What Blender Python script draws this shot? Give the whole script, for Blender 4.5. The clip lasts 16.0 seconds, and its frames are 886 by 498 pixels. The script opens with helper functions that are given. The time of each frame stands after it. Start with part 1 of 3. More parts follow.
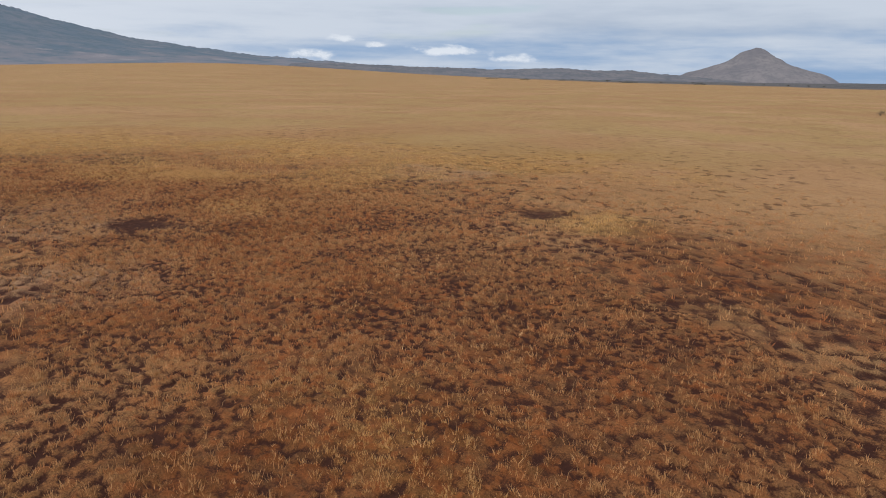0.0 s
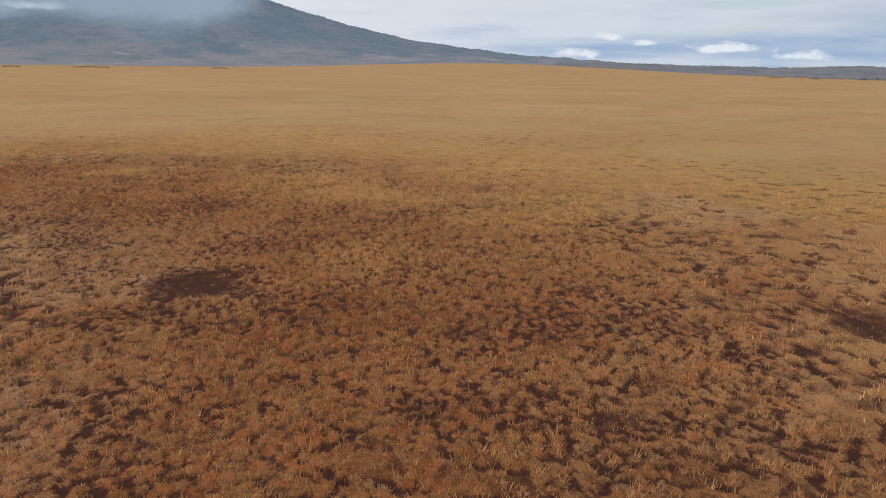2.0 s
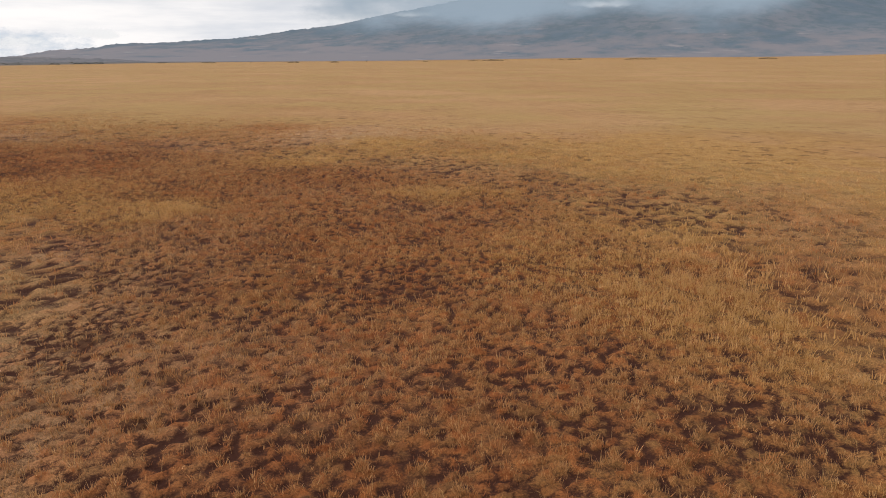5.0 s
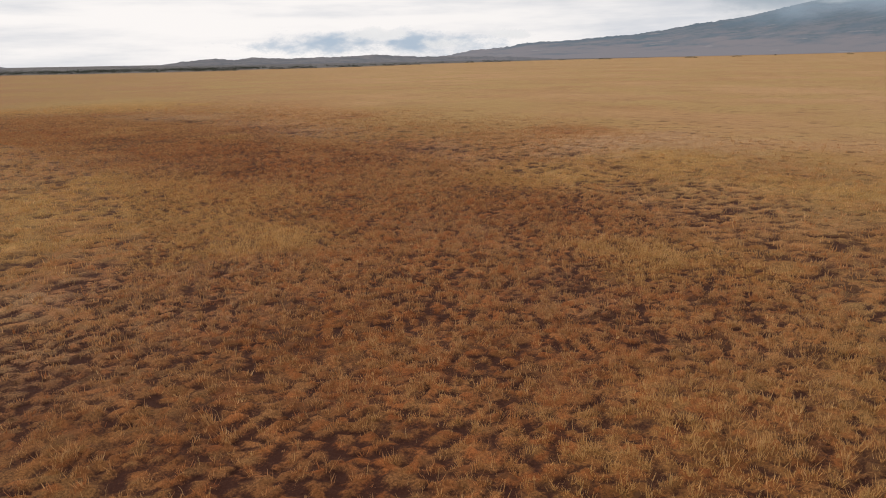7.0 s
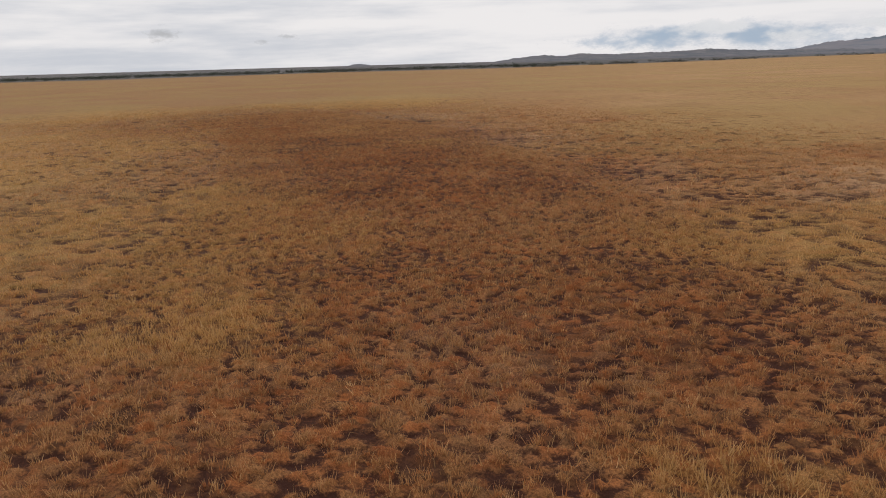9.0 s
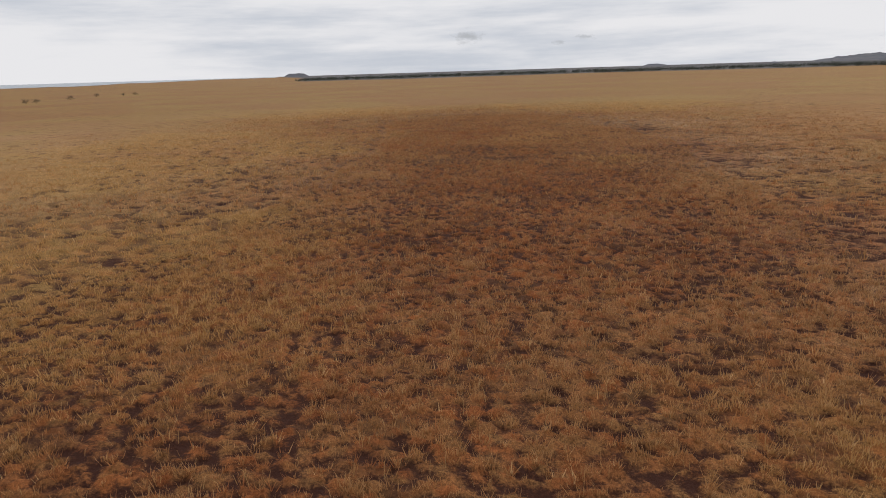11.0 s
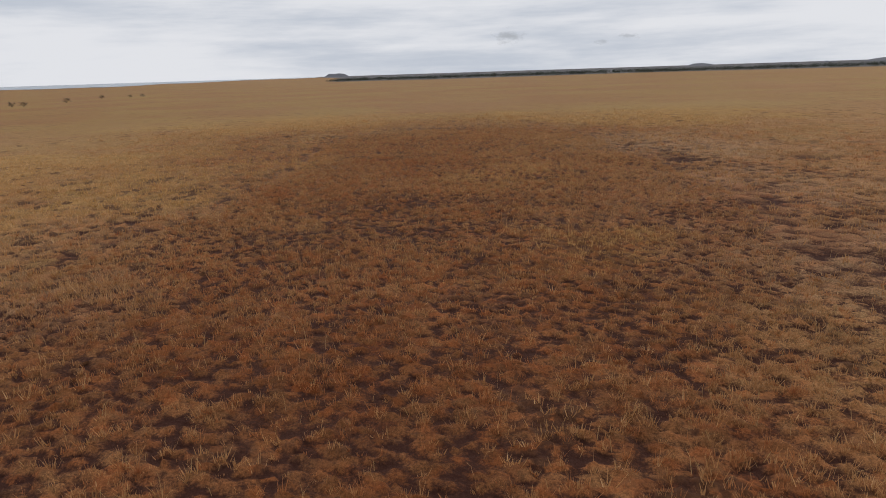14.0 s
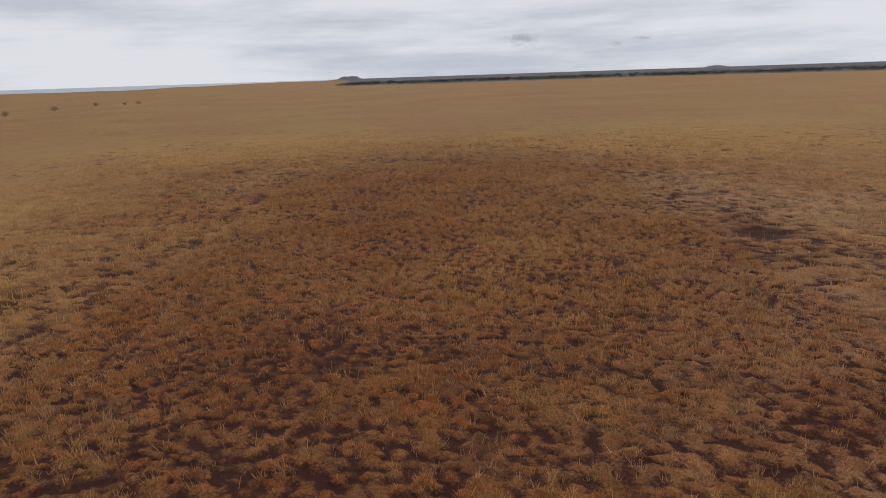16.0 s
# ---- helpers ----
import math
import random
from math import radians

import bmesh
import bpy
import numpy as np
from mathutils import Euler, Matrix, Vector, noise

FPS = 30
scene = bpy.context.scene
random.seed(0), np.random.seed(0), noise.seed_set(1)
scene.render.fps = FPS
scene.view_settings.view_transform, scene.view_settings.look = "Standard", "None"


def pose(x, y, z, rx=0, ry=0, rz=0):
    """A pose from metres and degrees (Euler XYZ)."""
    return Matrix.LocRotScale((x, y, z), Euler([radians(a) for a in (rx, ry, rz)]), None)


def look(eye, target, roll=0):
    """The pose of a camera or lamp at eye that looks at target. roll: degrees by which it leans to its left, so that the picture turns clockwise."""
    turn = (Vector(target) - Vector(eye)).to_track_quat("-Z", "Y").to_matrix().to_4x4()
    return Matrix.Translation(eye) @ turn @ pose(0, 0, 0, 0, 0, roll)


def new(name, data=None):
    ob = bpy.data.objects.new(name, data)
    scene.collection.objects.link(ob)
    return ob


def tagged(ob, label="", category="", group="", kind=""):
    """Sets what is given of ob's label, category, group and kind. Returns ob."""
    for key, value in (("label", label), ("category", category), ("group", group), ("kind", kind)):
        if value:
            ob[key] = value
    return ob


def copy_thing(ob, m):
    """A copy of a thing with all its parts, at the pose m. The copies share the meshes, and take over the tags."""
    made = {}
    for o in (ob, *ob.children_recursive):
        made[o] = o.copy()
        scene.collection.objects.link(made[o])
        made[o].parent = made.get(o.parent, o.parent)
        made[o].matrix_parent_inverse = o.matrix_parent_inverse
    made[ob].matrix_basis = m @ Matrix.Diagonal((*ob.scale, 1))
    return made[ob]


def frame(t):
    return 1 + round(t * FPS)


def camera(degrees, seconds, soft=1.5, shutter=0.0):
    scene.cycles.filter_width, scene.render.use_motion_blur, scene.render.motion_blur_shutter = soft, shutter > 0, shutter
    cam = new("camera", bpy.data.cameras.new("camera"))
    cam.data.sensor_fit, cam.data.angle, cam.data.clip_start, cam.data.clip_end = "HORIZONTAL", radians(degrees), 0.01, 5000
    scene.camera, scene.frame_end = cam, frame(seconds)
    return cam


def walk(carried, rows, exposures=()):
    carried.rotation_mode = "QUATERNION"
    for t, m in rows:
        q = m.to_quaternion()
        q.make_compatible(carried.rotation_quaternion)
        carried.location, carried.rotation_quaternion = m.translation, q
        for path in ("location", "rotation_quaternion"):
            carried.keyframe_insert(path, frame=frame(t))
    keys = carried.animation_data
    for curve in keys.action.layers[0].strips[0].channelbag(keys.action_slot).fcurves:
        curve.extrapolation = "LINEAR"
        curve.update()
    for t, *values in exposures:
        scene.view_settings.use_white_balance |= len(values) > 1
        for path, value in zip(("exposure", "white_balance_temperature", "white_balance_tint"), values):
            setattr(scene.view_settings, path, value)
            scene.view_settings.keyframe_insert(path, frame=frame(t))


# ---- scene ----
cam = camera(64.77, 16.0, soft=1.0)
# seconds, place, yaw, pitch, roll
PATH = [
    (0.0, -34.72, -29.28, 6.74, -67.25, -13.92, -0.86),
    (0.5, -31.15, -28.14, 6.62, -62.13, -13.99, -0.73),
    (1.0, -27.70, -26.88, 6.50, -57.27, -14.05, -0.68),
    (1.5, -24.32, -25.57, 6.40, -52.12, -14.15, -0.59),
    (2.0, -21.05, -24.09, 6.30, -46.43, -14.24, -0.70),
    (2.5, -17.94, -22.49, 6.19, -40.65, -14.31, -0.73),
    (3.0, -15.05, -20.74, 6.12, -34.20, -14.50, -0.85),
    (3.2, -13.95, -19.99, 6.09, -31.58, -14.61, -0.99),
    (3.5, -12.35, -18.82, 6.05, -27.53, -14.77, -1.09),
    (4.0, -9.83, -16.72, 6.01, -20.35, -14.97, -0.89),
    (4.5, -7.56, -14.37, 5.98, -12.69, -15.11, -0.41),
    (5.0, -5.53, -11.78, 5.93, -4.77, -15.16, 0.06),
    (5.3, -4.41, -10.13, 5.87, 0.00, -15.16, 0.22),
    (5.5, -3.68, -9.00, 5.82, 3.17, -15.16, 0.28),
    (6.0, -2.08, -6.12, 5.71, 11.19, -15.19, 0.58),
    (6.5, -0.88, -3.11, 5.57, 18.98, -15.12, 0.77),
    (7.0, 0.00, -0.00, 5.50, 26.12, -15.19, 0.98),
    (7.5, 0.43, 3.20, 5.40, 32.55, -15.16, 1.18),
    (8.0, 0.45, 6.42, 5.33, 38.94, -15.16, 1.33),
    (8.5, 0.09, 9.63, 5.26, 45.37, -15.09, 1.45),
    (9.0, -0.72, 12.82, 5.16, 51.74, -14.95, 1.55),
    (9.5, -1.92, 15.87, 5.11, 58.12, -14.84, 1.61),
    (9.7, -2.47, 17.07, 5.08, 60.60, -14.74, 1.64),
    (10.0, -3.34, 18.82, 5.01, 64.33, -14.59, 1.68),
    (10.5, -4.96, 21.51, 4.80, 70.22, -14.40, 1.70),
    (11.0, -6.86, 23.88, 4.55, 74.86, -14.29, 1.69),
    (11.5, -9.05, 25.92, 4.37, 77.46, -14.28, 1.64),
    (11.8, -10.47, 27.03, 4.33, 77.93, -14.32, 1.62),
    (12.0, -11.44, 27.73, 4.33, 77.92, -14.36, 1.60),
    (12.5, -13.96, 29.38, 4.34, 77.90, -14.36, 1.62),
    (13.0, -16.57, 30.85, 4.32, 77.88, -14.32, 1.67),
    (13.5, -19.21, 32.15, 4.32, 77.84, -14.27, 1.72),
    (14.0, -21.89, 33.31, 4.46, 78.14, -14.19, 1.76),
    (14.5, -24.61, 34.39, 4.60, 78.56, -14.13, 1.78),
    (15.0, -27.25, 35.33, 4.77, 79.07, -14.07, 1.79),
    (15.5, -29.81, 36.20, 5.14, 79.18, -14.05, 1.81),
    (16.0, -32.42, 37.08, 5.44, 79.23, -13.98, 1.84),
]
# seconds, stops, kelvin, tint
EXPOSURES = [(0.0, 0.05, 6250, 10), (2.5, 0.15, 6500, 10), (5.5, 0.18, 6850, 11), (7.0, 0.06, 6850, 11), (9.0, -0.12, 6700, 11), (12.5, -0.18, 6400, 10), (16.0, -0.29, 6300, 10)]
walk(cam, [(t, pose(x, y, z, 90 + pitch, roll, yaw)) for t, x, y, z, yaw, pitch, roll in PATH], EXPOSURES)

SUN_AZIMUTH = 75.0  # degrees to the left of +y
SUN_HEIGHT = 38.0


# ---- node helpers ----
def add(nt, kind, **values):
    n = nt.nodes.new(kind)
    for key, value in values.items():
        if key in n.inputs:
            n.inputs[key].default_value = value
    return n


def colour_mix(nt, fac, a, b):
    n = nt.nodes.new("ShaderNodeMix")
    n.data_type = "RGBA"
    for socket, value in ((n.inputs[0], fac), (n.inputs[6], a), (n.inputs[7], b)):
        if isinstance(value, bpy.types.NodeSocket):
            nt.links.new(value, socket)
        elif isinstance(value, tuple):
            socket.default_value = (*value, 1)
        else:
            socket.default_value = value
    return n.outputs[2]


def maths(nt, op, a, b=0.0, clamp=False):
    n = nt.nodes.new("ShaderNodeMath")
    n.operation, n.use_clamp = op, clamp
    for socket, value in zip(n.inputs, (a, b)):
        if isinstance(value, bpy.types.NodeSocket):
            nt.links.new(value, socket)
        else:
            socket.default_value = value
    return n.outputs[0]


def span(nt, value, low, high):
    n = nt.nodes.new("ShaderNodeMapRange")
    n.interpolation_type = "SMOOTHSTEP"
    nt.links.new(value, n.inputs[0])
    n.inputs[1].default_value, n.inputs[2].default_value = low, high
    return n.outputs[0]


def noise_at(nt, where, scale, detail=4.0, rough=0.55, stretch=(1, 1, 1), offset=(0, 0, 0)):
    m = nt.nodes.new("ShaderNodeMapping")
    m.inputs["Scale"].default_value, m.inputs["Location"].default_value = stretch, offset
    nt.links.new(where, m.inputs["Vector"])
    n = add(nt, "ShaderNodeTexNoise", Scale=scale, Detail=detail, Roughness=rough)
    nt.links.new(m.outputs[0], n.inputs["Vector"])
    return n.outputs[0]


# ---- light: an overcast sky with breaks, brighter towards the hidden sun ----
world = bpy.data.worlds.new("world")
scene.world = world
world.use_nodes = True
nt = world.node_tree
sky = nt.nodes.new("ShaderNodeTexSky")
sky.sky_type, sky.sun_disc = "NISHITA", False
sky.sun_elevation, sky.sun_rotation = radians(SUN_HEIGHT), radians(-SUN_AZIMUTH)
where = nt.nodes.new("ShaderNodeTexCoord").outputs["Generated"]
# long flat sheets near the horizon, softer billows higher up
sheets = noise_at(nt, where, 2.2, 5, 0.55, (1, 1, 11), (3.1, 0.4, 0.9))
billows = noise_at(nt, where, 5.0, 6, 0.6, (1, 1, 6), (0.3, 7.0, 2.0))
mixed = maths(nt, "ADD", maths(nt, "MULTIPLY", sheets, 0.65), maths(nt, "MULTIPLY", billows, 0.35))
cover = span(nt, mixed, 0.36, 0.60)
dot = nt.nodes.new("ShaderNodeVectorMath")
dot.operation = "DOT_PRODUCT"
nt.links.new(where, dot.inputs[0])
a = radians(SUN_AZIMUTH)
dot.inputs[1].default_value = (-math.sin(a), math.cos(a), 0.35)
towards = span(nt, dot.outputs["Value"], -1.0, 0.9)
split = nt.nodes.new("ShaderNodeSeparateXYZ")
nt.links.new(where, split.inputs[0])
high = span(nt, maths(nt, "ADD", split.outputs[2], maths(nt, "MULTIPLY", maths(nt, "SUBTRACT", billows, 0.5), 0.05)), 0.03, 0.075)
grey = colour_mix(nt, high, (0.26, 0.38, 0.56), (0.44, 0.50, 0.59))
grey = colour_mix(nt, towards, grey, (0.62, 0.66, 0.73))
white = colour_mix(nt, towards, (0.56, 0.61, 0.68), (0.90, 0.90, 0.92))
clouds = colour_mix(nt, cover, grey, white)
blue = nt.nodes.new("ShaderNodeVectorMath")
blue.operation = "SCALE"
nt.links.new(sky.outputs[0], blue.inputs[0])
blue.inputs["Scale"].default_value = 0.09
gaps = span(nt, noise_at(nt, where, 3.0, 3, 0.5, (1, 1, 9), (5.5, 2.2, 0.1)), 0.60, 0.72)
whole = colour_mix(nt, maths(nt, "MULTIPLY", gaps, maths(nt, "MULTIPLY", maths(nt, "SUBTRACT", 1.0, towards), 0.5)), clouds, blue.outputs[0])
nt.links.new(whole, nt.nodes["Background"].inputs[0])
nt.nodes["Background"].inputs[1].default_value = 1.0

sun = new("sun", bpy.data.lights.new("sun", "SUN"))
sun.data.energy, sun.data.angle, sun.data.color = 1.35, radians(14), (1.0, 0.95, 0.87)
e = radians(SUN_HEIGHT)
sun.matrix_world = look((-math.sin(a) * math.cos(e) * 90, math.cos(a) * math.cos(e) * 90, math.sin(e) * 90), (0, 0, 0))


# ---- materials ----
def material(name, rough=0.85, specular=0.25):
    m = bpy.data.materials.new(name)
    m.use_nodes = True
    b = m.node_tree.nodes["Principled BSDF"]
    b.inputs["Roughness"].default_value = rough
    b.inputs["Specular IOR Level"].default_value = specular
    return m, m.node_tree, b


def place(nt):
    return nt.nodes.new("ShaderNodeTexCoord").outputs["Object"]


def ground_material():
    """Dark soil, rusty thatch and bleached straw, mixed by the grass cover."""
    m, nt, b = material("grassland_ground", 0.95, 0.1)
    p = place(nt)
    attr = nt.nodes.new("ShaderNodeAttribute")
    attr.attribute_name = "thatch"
    rust = nt.nodes.new("ShaderNodeAttribute")
    rust.attribute_name = "rust"
    fine = noise_at(nt, p, 22.0, 5, 0.72)
    flecks = noise_at(nt, p, 58.0, 2, 0.6, (1, 1, 0.4))
    mid = noise_at(nt, p, 0.9, 5, 0.6)
    broad = noise_at(nt, p, 0.045, 4, 0.55)
    wide = noise_at(nt, p, 0.012, 4, 0.6, (1, 1, 1), (4, 9, 0))
    # soil kept extra dark so that it carries the shade between hummocks too
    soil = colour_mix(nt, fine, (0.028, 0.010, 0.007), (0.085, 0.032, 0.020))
    straw = colour_mix(nt, span(nt, mid, 0.3, 0.7), (0.33, 0.172, 0.082), (0.46, 0.262, 0.130))
    straw = colour_mix(nt, span(nt, broad, 0.44, 0.58), straw, (0.37, 0.218, 0.098))
    straw = colour_mix(nt, span(nt, wide, 0.48, 0.62), straw, (0.41, 0.235, 0.118))
    russet = colour_mix(nt, span(nt, mid, 0.3, 0.7), (0.175, 0.055, 0.025), (0.30, 0.108, 0.047))
    tan = nt.nodes.new("ShaderNodeAttribute")
    tan.attribute_name = "pale"
    straw = colour_mix(nt, maths(nt, "MULTIPLY", tan.outputs["Fac"], 0.7), straw, colour_mix(nt, span(nt, mid, 0.3, 0.7), (0.35, 0.208, 0.124), (0.47, 0.300, 0.185)))
    far_paling = nt.nodes.new("ShaderNodeAttribute")
    far_paling.attribute_name = "open"
    # plain paled with distance: haze and the low view put into the colour
    straw = colour_mix(nt, far_paling.outputs["Fac"], straw, colour_mix(nt, span(nt, broad, 0.40, 0.60), colour_mix(nt, span(nt, wide, 0.40, 0.60), (0.40, 0.240, 0.120), (0.47, 0.288, 0.156)), (0.41, 0.268, 0.126)))
    ochre = nt.nodes.new("ShaderNodeAttribute")
    ochre.attribute_name = "ochre"
    straw = colour_mix(nt, ochre.outputs["Fac"], straw, colour_mix(nt, span(nt, broad, 0.40, 0.60), (0.285, 0.155, 0.073), (0.315, 0.195, 0.081)))
    khaki = nt.nodes.new("ShaderNodeAttribute")
    khaki.attribute_name = "khaki"
    straw = colour_mix(nt, khaki.outputs["Fac"], straw, colour_mix(nt, span(nt, mid, 0.3, 0.7), (0.36, 0.200, 0.074), (0.46, 0.280, 0.112)))
    thatch = colour_mix(nt, rust.outputs["Fac"], straw, russet)
    litter = nt.nodes.new("ShaderNodeAttribute")
    litter.attribute_name = "litter"
    dead = colour_mix(nt, span(nt, mid, 0.3, 0.7), (0.078, 0.025, 0.010), (0.18, 0.061, 0.023))
    thatch = colour_mix(nt, maths(nt, "MULTIPLY", litter.outputs["Fac"], 0.78), thatch, dead)
    tone = nt.nodes.new("ShaderNodeAttribute")
    tone.attribute_name = "tone"
    shade = nt.nodes.new("ShaderNodeHueSaturation")
    nt.links.new(maths(nt, "ADD", 0.40, maths(nt, "ADD", maths(nt, "MULTIPLY", tone.outputs["Fac"], 0.40), maths(nt, "ADD", maths(nt, "MULTIPLY", span(nt, fine, 0.36, 0.64), 0.42), maths(nt, "MULTIPLY", span(nt, flecks, 0.40, 0.62), 0.34)))), shade.inputs["Value"])
    nt.links.new(thatch, shade.inputs["Color"])
    shade.inputs["Saturation"].default_value = 1.07
    thatch = shade.outputs[0]
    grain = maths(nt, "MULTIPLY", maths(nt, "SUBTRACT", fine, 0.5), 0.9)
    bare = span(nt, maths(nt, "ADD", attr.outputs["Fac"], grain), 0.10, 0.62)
    # dark gaps between tussocks: bare soil and their shade put into the colour
    tussock_gaps = span(nt, noise_at(nt, p, 0.85, 4, 0.62, (1, 1, 1), (2, 5, 0)), 0.54, 0.66)
    tussock_gaps = maths(nt, "MULTIPLY", tussock_gaps, maths(nt, "SUBTRACT", 0.5, maths(nt, "MULTIPLY", far_paling.outputs["Fac"], 0.4), True))
    thatch = colour_mix(nt, tussock_gaps, thatch, colour_mix(nt, fine, (0.075, 0.034, 0.018), (0.19, 0.092, 0.044)))
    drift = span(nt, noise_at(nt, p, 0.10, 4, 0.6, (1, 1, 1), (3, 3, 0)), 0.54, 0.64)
    drift = maths(nt, "MULTIPLY", drift, maths(nt, "MULTIPLY", far_paling.outputs["Fac"], 0.45))
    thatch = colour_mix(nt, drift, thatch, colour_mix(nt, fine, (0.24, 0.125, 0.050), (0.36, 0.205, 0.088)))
    # scattered dark dashes: soil and shade of hummock gaps, painted on the open plain
    gap_dashes = span(nt, noise_at(nt, p, 0.85, 4, 0.62, (1, 1, 1), (7, 1, 0)), 0.57, 0.61)
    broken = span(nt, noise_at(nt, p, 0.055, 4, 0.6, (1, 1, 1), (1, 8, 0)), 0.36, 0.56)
    gap_dashes = maths(nt, "MULTIPLY", maths(nt, "MULTIPLY", gap_dashes, broken), maths(nt, "SUBTRACT", 0.85, maths(nt, "MULTIPLY", far_paling.outputs["Fac"], 0.45), True))
    thatch = colour_mix(nt, gap_dashes, thatch, colour_mix(nt, fine, (0.05, 0.022, 0.013), (0.12, 0.055, 0.028)))
    scrub = nt.nodes.new("ShaderNodeAttribute")
    scrub.attribute_name = "scrub"
    bushy = noise_at(nt, p, 0.02, 6, 0.65)
    scrubland = colour_mix(nt, span(nt, bushy, 0.4, 0.6), (0.075, 0.075, 0.078), (0.155, 0.138, 0.132))
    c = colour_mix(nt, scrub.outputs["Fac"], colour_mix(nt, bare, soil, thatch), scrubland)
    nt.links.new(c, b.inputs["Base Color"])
    bump = add(nt, "ShaderNodeBump", Strength=0.7, Distance=0.06)
    nt.links.new(fine, bump.inputs["Height"])
    nt.links.new(bump.outputs[0], b.inputs["Normal"])
    return m


def grass_material(name, dark, light, pale, khaki_grass=(0.72, 0.410, 0.140)):
    """Dry blades: each its own tone, patches drifting across the plain, some light passing through."""
    m, nt, b = material(name, 0.8, 0.2)
    p = place(nt)
    own = nt.nodes.new("ShaderNodeNewGeometry").outputs["Random Per Island"]
    patch = noise_at(nt, p, 0.35, 4, 0.6)
    tuft = nt.nodes.new("ShaderNodeAttribute")
    tuft.attribute_name = "tuft"
    tone = maths(nt, "ADD", maths(nt, "MULTIPLY", own, 0.35), maths(nt, "MULTIPLY", tuft.outputs["Fac"], 0.55))
    tone = maths(nt, "ADD", tone, maths(nt, "MULTIPLY", maths(nt, "SUBTRACT", span(nt, patch, 0.3, 0.7), 0.5), 0.35), True)
    khaki = nt.nodes.new("ShaderNodeAttribute")
    khaki.attribute_name = "khaki"
    c = colour_mix(nt, tone, dark, light)
    c = colour_mix(nt, maths(nt, "MULTIPLY", khaki.outputs["Fac"], 0.7), c, colour_mix(nt, tone, tuple(v * 0.75 for v in khaki_grass), khaki_grass))
    c = colour_mix(nt, span(nt, maths(nt, "ADD", maths(nt, "MULTIPLY", own, 0.6), maths(nt, "MULTIPLY", tuft.outputs["Fac"], 0.4)), 0.78, 0.92), c, pale)
    # blades painted paler at the tip: bleached ends, also brightening the low-angle view
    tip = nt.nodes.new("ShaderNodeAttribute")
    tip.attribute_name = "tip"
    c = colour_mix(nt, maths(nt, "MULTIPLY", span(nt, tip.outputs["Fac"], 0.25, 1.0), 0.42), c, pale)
    nt.links.new(c, b.inputs["Base Color"])
    # thin curling blades catch the light of the sky above more than flat upright ones would
    upward = nt.nodes.new("ShaderNodeVectorMath")
    upward.operation = "MULTIPLY_ADD"
    nt.links.new(nt.nodes.new("ShaderNodeNewGeometry").outputs["Normal"], upward.inputs[0])
    upward.inputs[1].default_value, upward.inputs[2].default_value = (0.55, 0.55, 0.55), (0, 0, 0.6)
    unit = nt.nodes.new("ShaderNodeVectorMath")
    unit.operation = "NORMALIZE"
    nt.links.new(upward.outputs[0], unit.inputs[0])
    nt.links.new(unit.outputs[0], b.inputs["Normal"])
    through_leaf = nt.nodes.new("ShaderNodeBsdfTranslucent")
    nt.links.new(c, through_leaf.inputs[0])
    mix = nt.nodes.new("ShaderNodeMixShader")
    mix.inputs[0].default_value = 0.3
    nt.links.new(b.outputs[0], mix.inputs[1])
    nt.links.new(through_leaf.outputs[0], mix.inputs[2])
    nt.links.new(mix.outputs[0], nt.nodes["Material Output"].inputs[0])
    return m


def hill_material(name, low, high, wood, scale, bands=0.5, haze_glow=0.0):
    """Slopes of scrub, woods and pale fields seen from afar, haze painted in."""
    m, nt, b = material(name, 1.0, 0.0)
    p = place(nt)
    a = noise_at(nt, p, scale, 6, 0.62)
    f = noise_at(nt, p, scale * 5, 5, 0.65)
    c = colour_mix(nt, span(nt, a, 0.35, 0.65), low, high)
    c = colour_mix(nt, maths(nt, "MULTIPLY", span(nt, f, 0.45, 0.62), bands), c, wood)
    nt.links.new(c, b.inputs["Base Color"])
    # blue glow in place of the air's haze, on top of hazy base colours
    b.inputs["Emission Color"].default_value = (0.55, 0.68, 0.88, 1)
    b.inputs["Emission Strength"].default_value = haze_glow
    return m


def cloud_material(name, colour, low, high, size):
    """Soft-edged cloud: solid in the middle, torn away towards its rim."""
    m = bpy.data.materials.new(name)
    m.use_nodes = True
    nt = m.node_tree
    nt.nodes.remove(nt.nodes["Principled BSDF"])
    rim = nt.nodes.new("ShaderNodeAttribute")
    rim.attribute_name = "body"
    torn = noise_at(nt, place(nt), size, 6, 0.6, (1, 1, 2.2))
    ragged = maths(nt, "MULTIPLY", maths(nt, "SUBTRACT", torn, 0.5), 2.2)
    solid = maths(nt, "MULTIPLY", span(nt, maths(nt, "ADD", rim.outputs["Fac"], ragged), low, high), 0.9)
    glow = nt.nodes.new("ShaderNodeEmission")
    nt.links.new(colour_mix(nt, torn, tuple(0.85 * v for v in colour), colour), glow.inputs[0])
    mix = nt.nodes.new("ShaderNodeMixShader")
    nt.links.new(solid, mix.inputs[0])
    nt.links.new(nt.nodes.new("ShaderNodeBsdfTransparent").outputs[0], mix.inputs[1])
    nt.links.new(glow.outputs[0], mix.inputs[2])
    nt.links.new(mix.outputs[0], nt.nodes["Material Output"].inputs[0])
    return m


